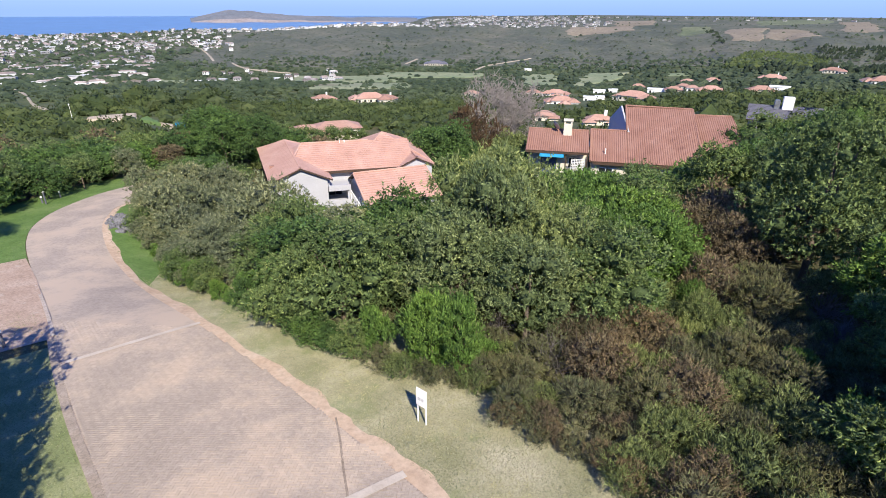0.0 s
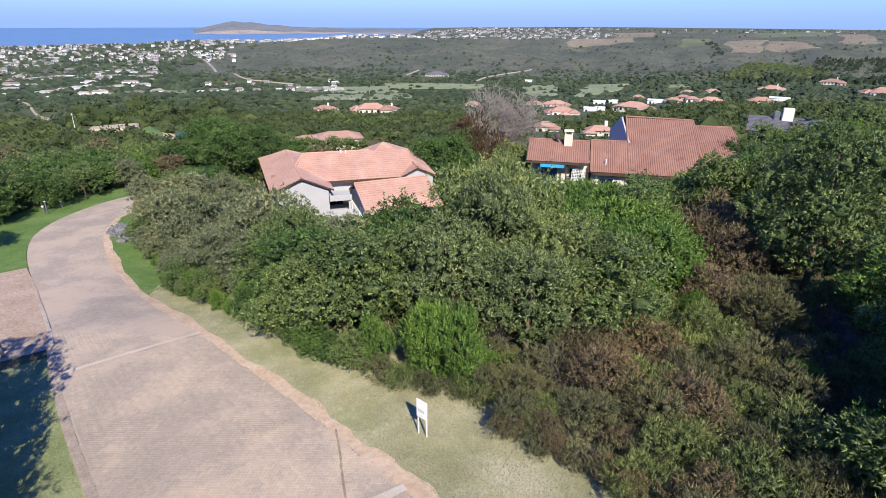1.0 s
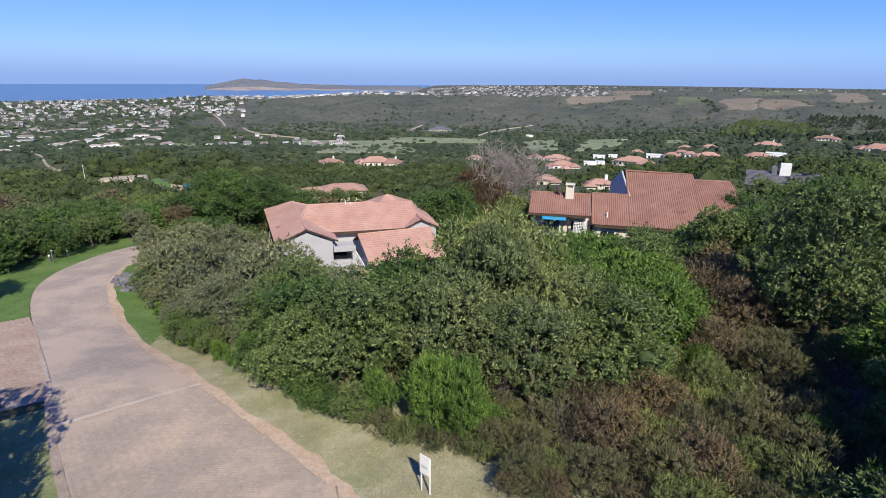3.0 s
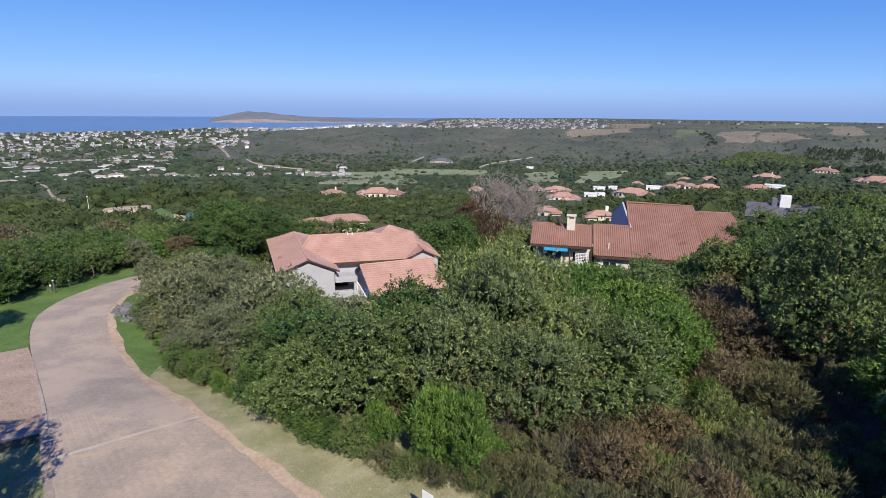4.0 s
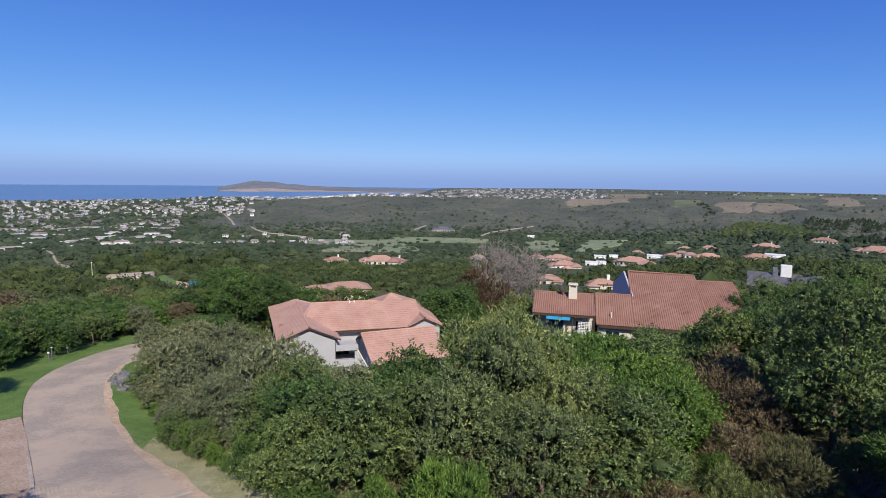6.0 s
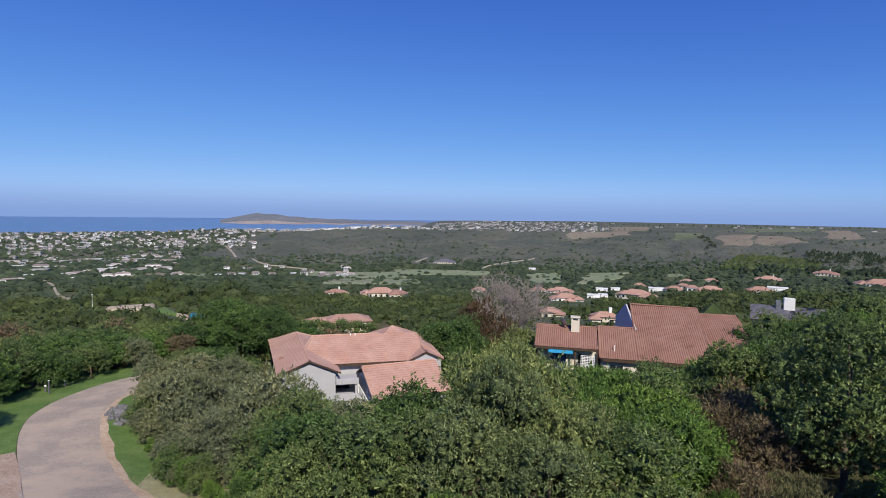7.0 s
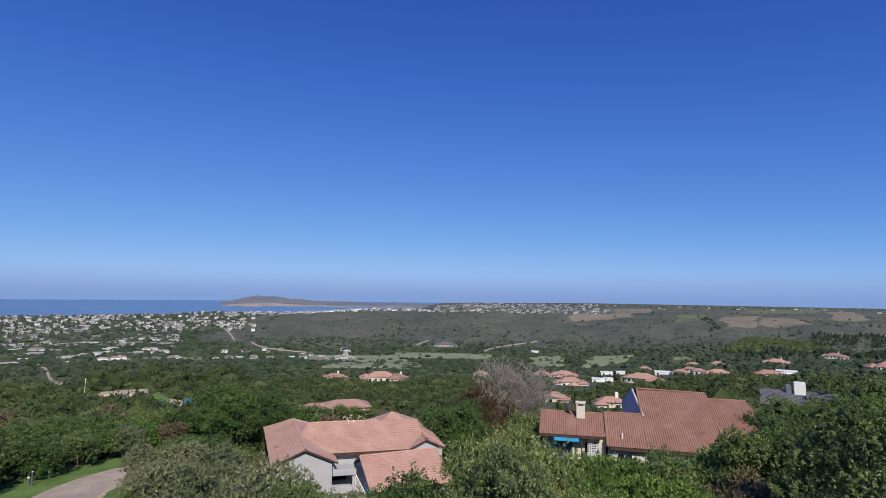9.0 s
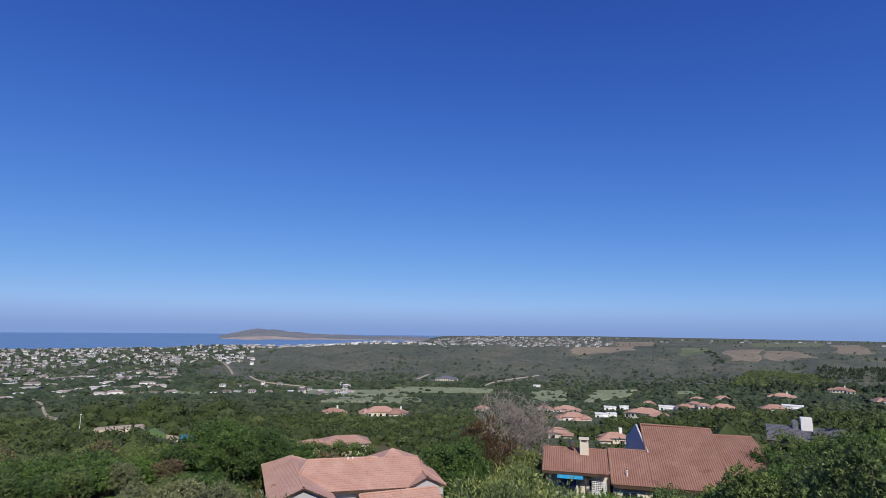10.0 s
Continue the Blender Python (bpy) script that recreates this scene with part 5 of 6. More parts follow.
part("gable", gable((3.65, 9.4), (3.65, -1.4), -2.7, (3.65, 4.0, -0.1)), M["dark_timber"], B, "dark gable end")
roof_part("roof", [[(7.904, -2.0, -2.65), (16.5, -2.0, -2.65), (16.5, 9.5, 2.2), (7.904, 9.5, 2.4)], [(6.9, 14.0, 0.5), (16.5, 14.0, 0.5), (16.5, 9.5, 2.2), (7.8, 9.5, 2.4)]], M["rust_tile"], B, "pan", "", 0.26)
# left-facing wall of the cream house: lilac plaster paints in its bluish shade
part("side_wall", wall_mesh([(8.0, 4.0), (8.3, 4.0), (8.3, 13.4), (6.3, 13.4)], -2.7, 0.0), M["lilac_plaster"], B)
part("gable", gable((6.3, 13.4), (8.0, 4.0), 0.0, (7.25, 9.3, 2.4)), M["lilac_plaster"], B, "gable wall, its bluish shade put into the lilac colour")
roof_part("roof", [[(16.504, -2.0, -3.0), (22.2, -2.0, -3.0), (21.7, 10.3, 1.35), (16.504, 10.3, 1.35)], [(22.2, -2.0, -3.0), (22.6, 10.3, 0.0), (21.7, 10.3, 1.35)], [(16.504, 15.0, 0.0), (22.6, 15.0, 0.0), (21.7, 10.3, 1.35), (16.504, 10.3, 1.35)]], M["rust_tile"], B, "pan", "", 0.26)
part("side_wall", wall_mesh([(15.8, 0.0), (15.99, 0.0), (15.99, 13.0), (15.8, 13.0)], -2.7, -1.6), M["cream_plaster"], B)
caps(B, [((-4.55, 2.5, 0.2), (3.15, 2.5, 0.2)), ((3.4, 4.0, 0.1), (7.9, 4.0, 0.1)), ((7.9, 9.5, 2.45), (16.5, 9.5, 2.25)), ((16.5, 10.3, 1.4), (21.7, 10.3, 1.4)), ((3.4, -2.0, -2.6), (3.4, 4.0, 0.1)), ((7.9, 4.0, 0.1), (7.9, 9.5, 2.45)), ((16.5, 0.0, -1.75), (16.5, 9.5, 2.22))], M["rust_tile"], 0.11)
part("chimney", boxed(-0.1, 0.95, 1.3, 2.3, -0.9, 1.15, bevel=0.03), M["cream_plaster"], B, "cream chimney stack")
ch = B.children[-1]
part("chimney_cap", boxed(-0.2, 1.05, 1.2, 2.4, 1.47, 1.63, bevel=0.03), M["cream_plaster"], ch)
for x in (-0.08, 0.75):
    part("cap_leg", boxed(x, x + 0.18, 1.32, 2.28, 1.15, 1.47), M["cream_plaster"], ch)
v, f = [], []
bm = bmesh.new()
bmesh.ops.create_uvsphere(bm, u_segments=20, v_segments=10, radius=0.55)
bmesh.ops.delete(bm, geom=[q for q in bm.verts if q.co.z > -0.3], context="VERTS")
bmesh.ops.solidify(bm, geom=bm.faces[:], thickness=0.02)
dish = part("satellite_dish", bm, M["metal_grey"], B, "grey satellite dish on its bracket")
dish.matrix_local = pose(-0.75, 2.0, 1.0, -60, 0, -60) @ Matrix.Diagonal((1.5, 1.5, 1, 1))
v, f = [], []
tube(v, f, [(-0.4, 2.2, 0.0), (-0.5, 2.1, 0.7), (-0.75, 2.0, 0.95)], [0.04, 0.04, 0.04], 6)
tube(v, f, [(-1.9, 2.3, 0.28), (-1.2, 2.2, 0.4), (-0.5, 2.1, 0.6)], [0.03, 0.03, 0.03], 6)
bracket = part("bracket", mesh_of("bracket", v, f, [M["metal_grey"]]), None, dish)
bracket.matrix_parent_inverse = dish.matrix_local.inverted()
part("fascia", boxed(-4.5, 3.1, -1.84, -1.76, -1.98, -1.74), M["dark_timber"], B, "dark gutter board")
part("fascia", boxed(3.75, 20.5, -2.09, -2.01, -3.0, -2.7), M["dark_timber"], B, "dark gutter board")
aw = part("awning", boxed(-2.75, 0.2, -2.3, -0.3, -2.15, -2.03, bevel=0.03), M["blue_awning"], B, "bright blue awning")
part("valance", boxed(-2.75, 0.2, -2.34, -2.31, -2.3, -2.04), M["blue_awning"], aw)
part("curtain", boxed(-2.6, -0.6, -0.4, -0.3, -5.6, -2.2), M["blue_curtain"], B, "dark blue sun blind")
for x in (-4.1, 0.4, 3.0):
    part("post", boxed(x, x + 0.16, -1.6, -1.44, bz, -1.75), M["dark_timber"], B)
bm = bmesh.new()
for k in range(9):
    w = k / 8
    box(bm, 1.2 + 1.6 * w - 0.03, 1.2 + 1.6 * w + 0.03, -1.58, -1.52, -4.2, -2.6)
    box(bm, 1.2, 2.8, -1.62, -1.56, -4.2 + 1.6 * w - 0.03, -4.2 + 1.6 * w + 0.03)
part("lattice", bm, M["white_paint"], B, "white garden lattice")
window(B, 5.4, -1.42, -4.2, 1.6, 1.3)
window(B, 15.4, -1.42, -4.4, 1.8, 1.4)
window(B, 1.6, -0.22, -3.4, 1.4, 1.2)
v, f = [], []
tube(v, f, [(5.2, -0.6, -2.1), (5.2, -0.6, -1.35)], [0.06, 0.06], 8)
tube(v, f, [(5.2, -0.6, -1.35), (5.2, -0.6, -1.3)], [0.1, 0.1], 8)
part("roof_vent", mesh_of("roof_vent", v, f, [M["white_paint"]]), None, B, "white pipe vent")


# ---- villas of the estate in the middle distance ----
def hip_roof(x0, x1, y0, y1, h, rise, e=0.6):
    """A hipped roof with closed soffit over a plan rectangle; the ridge lies along the longer side."""
    x0, x1, y0, y1 = x0 - e, x1 + e, y0 - e, y1 + e
    w, d, k = x1 - x0, y1 - y0, min(x1 - x0, y1 - y0) * 0.46
    bm = bmesh.new()
    c = [bm.verts.new(p) for p in ((x0, y0, h), (x1, y0, h), (x1, y1, h), (x0, y1, h))]
    mx, my = (x0 + x1) / 2, (y0 + y1) / 2
    if w >= d:
        r = [bm.verts.new((x0 + k, my, h + rise)), bm.verts.new((x1 - k, my, h + rise))]
        sides = ((c[0], c[1], r[1], r[0]), (c[1], c[2], r[1]), (c[2], c[3], r[0], r[1]), (c[3], c[0], r[0]))
    else:
        r = [bm.verts.new((mx, y0 + k, h + rise)), bm.verts.new((mx, y1 - k, h + rise))]
        sides = ((c[0], c[1], r[0]), (c[1], c[2], r[1], r[0]), (c[2], c[3], r[1]), (c[3], c[0], r[0], r[1]))
    for q in sides + ((c[3], c[2], c[1], c[0]),):
        bm.faces.new(q)
    return bm


def villa(x, y, w, turn, kind):
    """A house of two to four blocks, each with its own walls and roof."""
    d, h = max(5.0, w * 0.55), 3.2 if w < 20 else 4.0
    names = {"pink": "pale villa under a terracotta tiled roof", "white": "white two-level villa with terracotta roofs", "flat": "white flat-roofed house among trees", "slate": "grey lodge with a dark roof by the fairway", "long": "long low villa with weathered salmon tiled roofs"}
    ob = thing("villa", pose(x, y, lz(x, y) - (2.0 if kind == "long" else 1.3), 0, 0, turn - math.degrees(math.atan2(x, y))), names[kind], "house", "estate houses")
    walls = M["white_paint"] if kind in ("white", "flat") else M["cream_plaster"]
    roof_mat = M["slate"] if kind == "slate" else M["far_tile"]
    flip = 1 if int(x * 3 + y) % 2 else -1
    if kind == "flat":
        blocks = [(-w / 2, w / 2, -d / 2, d / 2, h), (-w * 0.1, w * 0.42, -d / 2 - 1.5, -d / 2 + 1, h - 1.2)]
    elif kind == "long":
        blocks = [(-w * 0.5, -w * 0.18, -3.4, 3.6, h - 0.5), (-w * 0.24, w * 0.12, -2.6, 4.2, h - 0.2), (w * 0.02, w * 0.5, -2.0, 4.6, h + 0.3), (-w * 0.36, -w * 0.2, -5.2, 0.0, h - 0.9), (w * 0.1, w * 0.26, -4.6, 0.0, h - 0.4)]
    elif w > 9:
        blocks = [(-w * 0.34, w * 0.34, -d * 0.35, d * 0.4, h), (flip * w * 0.34 - w * 0.16, flip * w * 0.34 + w * 0.16, -d * 0.62, d * 0.25, h - 0.5), (-flip * w * 0.36 - w * 0.14, -flip * w * 0.36 + w * 0.14, -d * 0.3, d * 0.55, h - 0.8)]
        if kind == "white":
            blocks.append((-w * 0.1, w * 0.24, -d * 0.8, 0, h - 1.4))
    else:
        blocks = [(-w * 0.5, w * 0.3, -d / 2, d / 2, h), (w * 0.1, w * 0.5, -d * 0.65, d * 0.2, h - 0.6)]
    for n, (x0, x1, y0, y1, z) in enumerate(blocks):
        wl = part("wall", boxed(x0, x1, y0, y1, -3.0, z + 0.05 - 0.01 * n), walls, ob)
        if kind == "flat":
            part("roof", boxed(x0 - 0.3, x1 + 0.3, y0 - 0.3, y1 + 0.3, z + 0.06, z + 0.4), M["white_paint"], ob)
        else:
            part("roof", hip_roof(x0, x1, y0, y1, z + 0.06, min(x1 - x0, y1 - y0) * (0.17 if kind == "long" else 0.26) + 0.3), roof_mat, ob)
        m = max(1, int((x1 - x0) / 2.8))
        for i in range(m):
            px = x0 + (i + 0.5) * (x1 - x0) / m
            part("window", boxed(px - 0.6, px + 0.6, y0 - 0.06, y0 + 0.1, z - 2.1, z - 0.7), M["window_glass"], wl)
    if kind in ("pink", "white") and w > 7 and int(x + y) % 3 == 0:
        part("chimney", boxed(w * 0.12, w * 0.12 + 0.9, -0.4, 0.4, h, h + d * 0.2 + 1.6), M["white_paint"], ob)
    if kind == "white":
        part("balcony", boxed(-w * 0.48, w * 0.4, -d * 0.62 - 1.4, -d * 0.62, 0.1, 1.0), M["white_paint"], ob)
    return ob


for row in VILLAS:
    villa(*row)

# slate roof with a white chimney on the right-hand slope
S = thing("house", pose(51.0, 82.0, -3.3, 0, 0, -28), "slate-roofed house with a white rendered chimney", "house")
part("wall", boxed(-4.5, 4.5, 0, 6, -4, -0.6), M["grey_plaster"], S)
roof_part("roof", [[(-5, -0.6, -0.8), (5, -0.6, -0.8), (5, 3.2, 1.0), (-5, 3.2, 1.0)], [(-5, 7, -0.8), (5, 7, -0.8), (5, 3.2, 1.0), (-5, 3.2, 1.0)]], M["slate"], S, "course")
part("chimney", boxed(-0.5, 1.0, 2.2, 3.6, -0.5, 2.4, bevel=0.06), M["white_paint"], S)
part("cowl", boxed(-1.6, -0.8, 2.4, 3.4, 0.4, 1.9, bevel=0.1), M["metal_grey"], S)

# ---- fields, fairways and tracks ----
LOOKS = {"fairway": "pale green golf fairway in the valley", "field_tan": "bare tan field on the far slope", "field_green": "green pasture on the far slope", "sand_bank": "bare sandy building plot", "lawn": "mown green lawn by the plot", "pool": "turquoise pool behind the trees", "dirt_track": "pale bare yard in the valley"}
for i, (mat, *q) in enumerate(FIELDS):
    size = math.dist(q[0], q[2])
    sheet({"sand_bank": "bare_plot", "pool": "pool"}.get(mat, "field"), quad_grid(*q, 14, 22, size * 0.015, i * 1.7), 1.9 if mat == "pool" else 1.0 if mat in ("sand_bank", "lawn") else 0.9 if size > 40 else 0.5, M[mat], LOOKS[mat], "field", sunk=1.8)
for i, line in enumerate(TRACKS):
    c = catmull(line, 8)
    wd = 0.0019 * np.hypot(c[:, 0], c[:, 1]).mean()
    sheet("dirt_track", band(c, -wd * 1.15, wd * 1.15, 5), 0.9, M["dirt_track"], "pale dirt track over the scrubby slope", "track", sunk=1.6)


sheet("lawn_inner_bend", band(RIGHT[74:124], 0.45, 0.5 + 3.3 * np.clip(np.arange(50) / 9, 0, 1), 6), 0.02, M["lawn"], "green mown strip inside the road bend", "grass")

# ---- the town on the ridge and by the sea ----
def town(name, n, az, rr, label, seed, wide=(3.5, 7.5), tiled=0.65):
    g = np.random.default_rng(seed)
    V, F, I = [], [], []
    for _ in range(n):
        a = g.uniform(*az)
        r = g.uniform(*rr)
        x, y = polar(a, r)
        z = lz(x, y)
        if z < -62:
            continue
        w, d, h, t = g.uniform(*wide), g.uniform(3.5, 6), g.choice([1.8, 2.4, 3.6]), g.uniform(-0.5, 0.5) - math.radians(a)
        ct, st = math.cos(t), math.sin(t)

        def put(x0, x1, y0, y1, z0, z1, m, ridge=0.0):
            b = len(V)
            for px, py, pz in ((x0, y0, z0), (x1, y0, z0), (x1, y1, z0), (x0, y1, z0), (x0, y0, z1), (x1, y0, z1), (x1, y1, z1), (x0, y1, z1)):
                if ridge and pz == z1:
                    px, py = (x0 + x1) / 2 + (px - (x0 + x1) / 2) * 0.7, (y0 + y1) / 2
                V.append((x + px * ct - py * st, y + px * st + py * ct, z + pz))
            for q in ((4, 5, 6, 7), (0, 1, 5, 4), (1, 2, 6, 5), (2, 3, 7, 6), (3, 0, 4, 7)):
                F.append(tuple(b + i for i in q))
                I.append(m)
        put(-w / 2, w / 2, -d / 2, d / 2, -2, h, 0)
        if g.random() < tiled:
            put(-w / 2 - 0.4, w / 2 + 0.4, -d / 2 - 0.4, d / 2 + 0.4, h, h + d * 0.28, 1, 1.0)
        else:
            put(-w / 2 - 0.3, w / 2 + 0.3, -d / 2 - 0.3, d / 2 + 0.3, h, h + 0.4, 0)
        for i in range(int(w / 2.2) if w < 9 else 0):
            px = -w / 2 + 0.5 + i * 2.1
            put(px, px + 1.1, -d / 2 - 0.12, -d / 2 + 0.1, h - 1.5, h - 0.4, 2)
    me = mesh_of(name, V, F, [M["town_white"], M["town_roof"], M["window_glass"]], I)
    return tagged(new(name, me), label, "houses", kind="stuff")


town("coast_town", 500, (-45, -20), (980, 1400), "white houses of the town above the sea", 21)
town("coast_town", 95, (-45, -26), (760, 1000), "scattered houses below the coast town", 28)
town("ridge_town", 130, (-21, -2), (1330, 1430), "white houses along the ridge", 22, (5, 10), 0.3)
town("ridge_town", 330, (-2, 16), (1300, 1800), "white houses spread over the ridge top", 23, (5, 9), 0.3)
town("skyline_houses", 26, (13, 44), (1600, 1800), "tiny pale buildings on the far skyline", 29, (5, 12), 0.4)
town("works_sheds", 75, (-44, -27), (570, 860), "large pale sheds and halls in the valley", 24, (7, 19))
town("valley_houses", 26, (-26, -10), (560, 700), "small pale houses along the valley road", 25, (4, 9))
woods("town_trees", 6800, (-44, -14), (600, 1400), 3.7, "far", "dark trees between the houses of the town", 0, lambda x, y, a, r, z: (z > -60) & (a < np.where(r < 1000, -25.5, -21.0) + 2.0 * np.sin(r / 47.0) + 1.5 * np.sin(x / 9.0)), 26)

# ---- things by the road ----
SB = thing("sign_board", pose(-0.66, 13.84, lz(-0.66, 13.84), 0, 0, -40), "white sign board with faint print on two posts", "sign")
part("board", boxed(-0.21, 0.21, -0.015, 0.015, 0.72, 1.4, bevel=0.006), M["white_paint"], SB)
for x, w in ((-0.13, 0.045), (-0.07, 0.05), (-0.005, 0.045), (0.055, 0.06)):
    part("print_bar", boxed(x, x + w, -0.0185, -0.0155, 0.94, 1.05), M["sign_print"], SB)
for x in (-0.2, 0.15):
    part("post", boxed(x, x + 0.045, 0.017, 0.055, -0.2, 1.36, bevel=0.005), M["white_paint"], SB)


def bollard(x, y, h=0.75):
    ob = thing("bollard_light", pose(x, y, lz(x, y)), "dark garden bollard light with a white globe", "lamp", "bollard lights")
    v, f = [], []
    tube(v, f, [(0, 0, -0.1), (0, 0, h - 0.25)], [0.07, 0.07], 10)
    part("post", mesh_of("post", v, f, [M["slate"]]), None, ob)
    bm = bmesh.new()
    bmesh.ops.create_uvsphere(bm, u_segments=14, v_segments=8, radius=0.1, matrix=Matrix.Translation((0, 0, h - 0.17)))
    part("globe", bm, M["white_paint"], ob)
    return ob


def lamp_post(x, y, h):
    ob = thing("lamp_post", pose(x, y, lz(x, y)), "tall white lamp post beside the bare plot", "lamp")
    v, f = [], []
    tube(v, f, [(0, 0, -0.3), (0, 0, h * 0.5), (0, 0, h)], [0.1, 0.08, 0.06], 8)
    part("pole", mesh_of("pole", v, f, [M["white_paint"]]), None, ob)
    bm = bmesh.new()
    bmesh.ops.create_uvsphere(bm, u_segments=12, v_segments=8, radius=0.25, matrix=Matrix.Translation((0, 0, h + 0.2)))
    part("globe", bm, M["white_paint"], ob)
    return ob


lamp_post(-127.5, 189.0, 6.0)
marker = thing("marker_post", pose(-35.9, 46.6, lz(-35.9, 46.6)), "slim dark post beside the bollard light", "post")
part("post", boxed(-0.05, 0.05, -0.05, 0.05, -0.1, 1.15, bevel=0.01), M["slate"], marker)
part("cap", boxed(-0.07, 0.07, -0.07, 0.07, 1.151, 1.2, bevel=0.01), M["white_paint"], marker)
bollard(-36.6, 47.1)
bollard(-36.2, 49.0)
bollard(-19.4, 20.2, 1.0)

# dark seam that runs over the paving towards the verge
sheet("road_seam", band(catmull([(-3.55, 14.3), (-3.21, 13.2), (-2.89, 11.95), (-2.62, 11.0), (-2.3, 9.9)], 8), -0.035, 0.035, 2), 0.049, M["road_seam"], "thin dark earth-filled seam across the paving", "road strip")

# grey stones heaped at the bend
g = np.random.default_rng(4)
bm = bmesh.new()
bmesh.ops.create_icosphere(bm, subdivisions=2, radius=0.3)
for q in bm.verts:
    q.co *= 0.8 + 0.35 * noise.random()
stone_me = bpy.data.meshes.new("stone")
bm.to_mesh(stone_me)
bm.free()
stone_me.materials.append(M["gravel_stone"])
heap = thing("stone_heap", pose(-25.2, 39.9, lz(-25.2, 39.9), 0, 0, 30), "heap of grey stones at the road bend", "stones")
for i in range(110):
    a, r = g.uniform(0, 6.28), g.uniform(0, 1) ** 0.55
    st = part("stone", stone_me, None, heap)
    st.matrix_local = pose(math.cos(a) * r * 1.2, math.sin(a) * r * 2.3, 0.3 * (1 - r) + 0.03, *g.uniform(0, 360, 3)) @ Matrix.Diagonal((*(g.uniform(0.35, 0.7, 3)), 1))


# ---- the bare tree and the russet one beside it ----
def bare_tree(x, y, height, seed, label, spread=0.62):
    g = np.random.default_rng(seed)
    ob = thing("bare_tree", pose(x, y, lz(x, y)), label, "tree")
    trunk, boughs, twigs = ([], []), ([], []), ([], [])

    def grow(p, d, length, rad, level):
        if level > 1 and p.z > height * 0.7:
            return
        pts, rr = [p], [rad]
        for k in range(4):
            d = (d + Vector(g.normal(0, 0.16, 3)) + Vector((0, 0, 0.06))).normalized()
            p = p + d * length / 4
            pts.append(p)
            rr.append(rad * (1 - 0.17 * (k + 1)))
        tgt = trunk if level == 0 else boughs if level < 3 else twigs
        tube(tgt[0], tgt[1], pts, rr, 7 if level < 2 else 4 if level < 4 else 3)
        if level < 5:
            for k in range(9 if level == 0 else 4):
                q = pts[-1 - (k % 3)]
                e = (d * 0.75 + Vector(g.normal(0, spread, 3)) + Vector((0, 0, 0.1))).normalized()
                grow(q, e, length * (1.3 if level == 0 else 0.66) * g.uniform(0.8, 1.2), max(0.05, rr[-1 - (k % 3)] * 0.76), level + 1)

    grow(Vector((0, 0, -0.3)), Vector((0.05, 0, 1)), height * 0.19, height * 0.042, 0)
    for name, (v, f) in (("trunk", trunk), ("bough_crown", boughs), ("twig_crown", twigs)):
        part(name, mesh_of(name, v, f, [M["dead_wood"]], smooth=True), None, ob)
    return ob


bare_tree(8.2, 93.0, 19.0, 3, "large leafless grey tree with spreading branches")
plant("russet", 5.2, 80.0, 1.7, 40, tall=1.3)
plant("heath_tree", 8.6, 77.0, 1.6, 10)
plant("heath_tree", 10.6, 78.0, 1.5, 70)
plant("russet", 4.6, 82.0, 1.0, 140, tall=1.2)
plant("mid_dark", 1.0, 78.0, 1.5, 10, tall=1.35)
for x, y, sc in ((-24.6, 60.5, 1.0), (-27.4, 64.0, 1.05), (-22.8, 66.5, 1.0), (-1.2, 66.0, 1.25), (1.0, 68.5, 1.3)):
    plant("big_dark", x, y, sc, x * 31)
for x, y, sc in ((-38.5, 122.5, 0.95), (-35.0, 123.0, 0.9), (-31.6, 123.6, 0.98), (-28.4, 123.4, 0.9), (-25.2, 124.4, 0.98), (-22.0, 125.0, 0.92), (-19.2, 126.0, 0.8)):
    plant("mid_mixed", x, y, sc, x * 37)
for kind, x, y, sc in (("dark_tree", -38.6, 43.0, 1.15), ("dark_tree", -37.0, 48.6, 0.9), ("mixed_tree", -36.0, 52.4, 0.8), ("olive_tree", -33.6, 56.6, 0.8), ("mixed_tree", -40.4, 47.2, 1.1), ("mid_brown", -52.0, 62.0, 1.4), ("big_dark", -33.6, 33.4, 0.8)):
    plant(kind, x, y, sc, x * 37)
plant("bright_tree", 14.6, 50.6, 1.2, 25)
plant("bright_tree", 17.0, 50.0, 1.15, 160)
plant("olive_tree", -25.2, 44.4, 0.85, 75)
plant("olive_tree", -24.0, 42.7, 0.8, 210)
plant("olive_tree", -17.6, 47.2, 0.95, 30, tall=1.0)
plant("olive_tree", -18.9, 50.0, 1.0, 130, tall=0.95)


# ---- the bricks of the road, and the grass ----
def inside(poly, x, y):
    out = np.zeros(len(x), bool)
    for (x0, y0), (x1, y1) in zip(poly, np.roll(poly, -1, 0)):
        k = (y0 > y) != (y1 > y)
        out ^= k & (x < (x1 - x0) * (y - y0) / (y1 - y0 + 1e-12) + x0)
    return out


lane = np.vstack([LEFT[14:NEAR], RIGHT[14:NEAR][::-1]])
bw, turn = 0.105, math.radians(41 + 45)
n_cells = 420
ci, cj = np.meshgrid(np.arange(-n_cells, n_cells), np.arange(-n_cells, n_cells))
ci, cj = ci.ravel(), cj.ravel()
kind4 = (ci - cj) % 4
flat_b, up_b = kind4 == 0, kind4 == 3
cu = np.where(flat_b, ci + 1.0, ci + 0.5) * bw
cv = np.where(flat_b, cj + 0.5, cj + 1.0) * bw
use = flat_b | up_b
ct, st = math.cos(turn), math.sin(turn)
bx, by = -9.0 + cu * ct - cv * st, 17.0 + cu * st + cv * ct
use &= (np.abs(bx + 10) < 22) & (by < 34) & (by > 4)
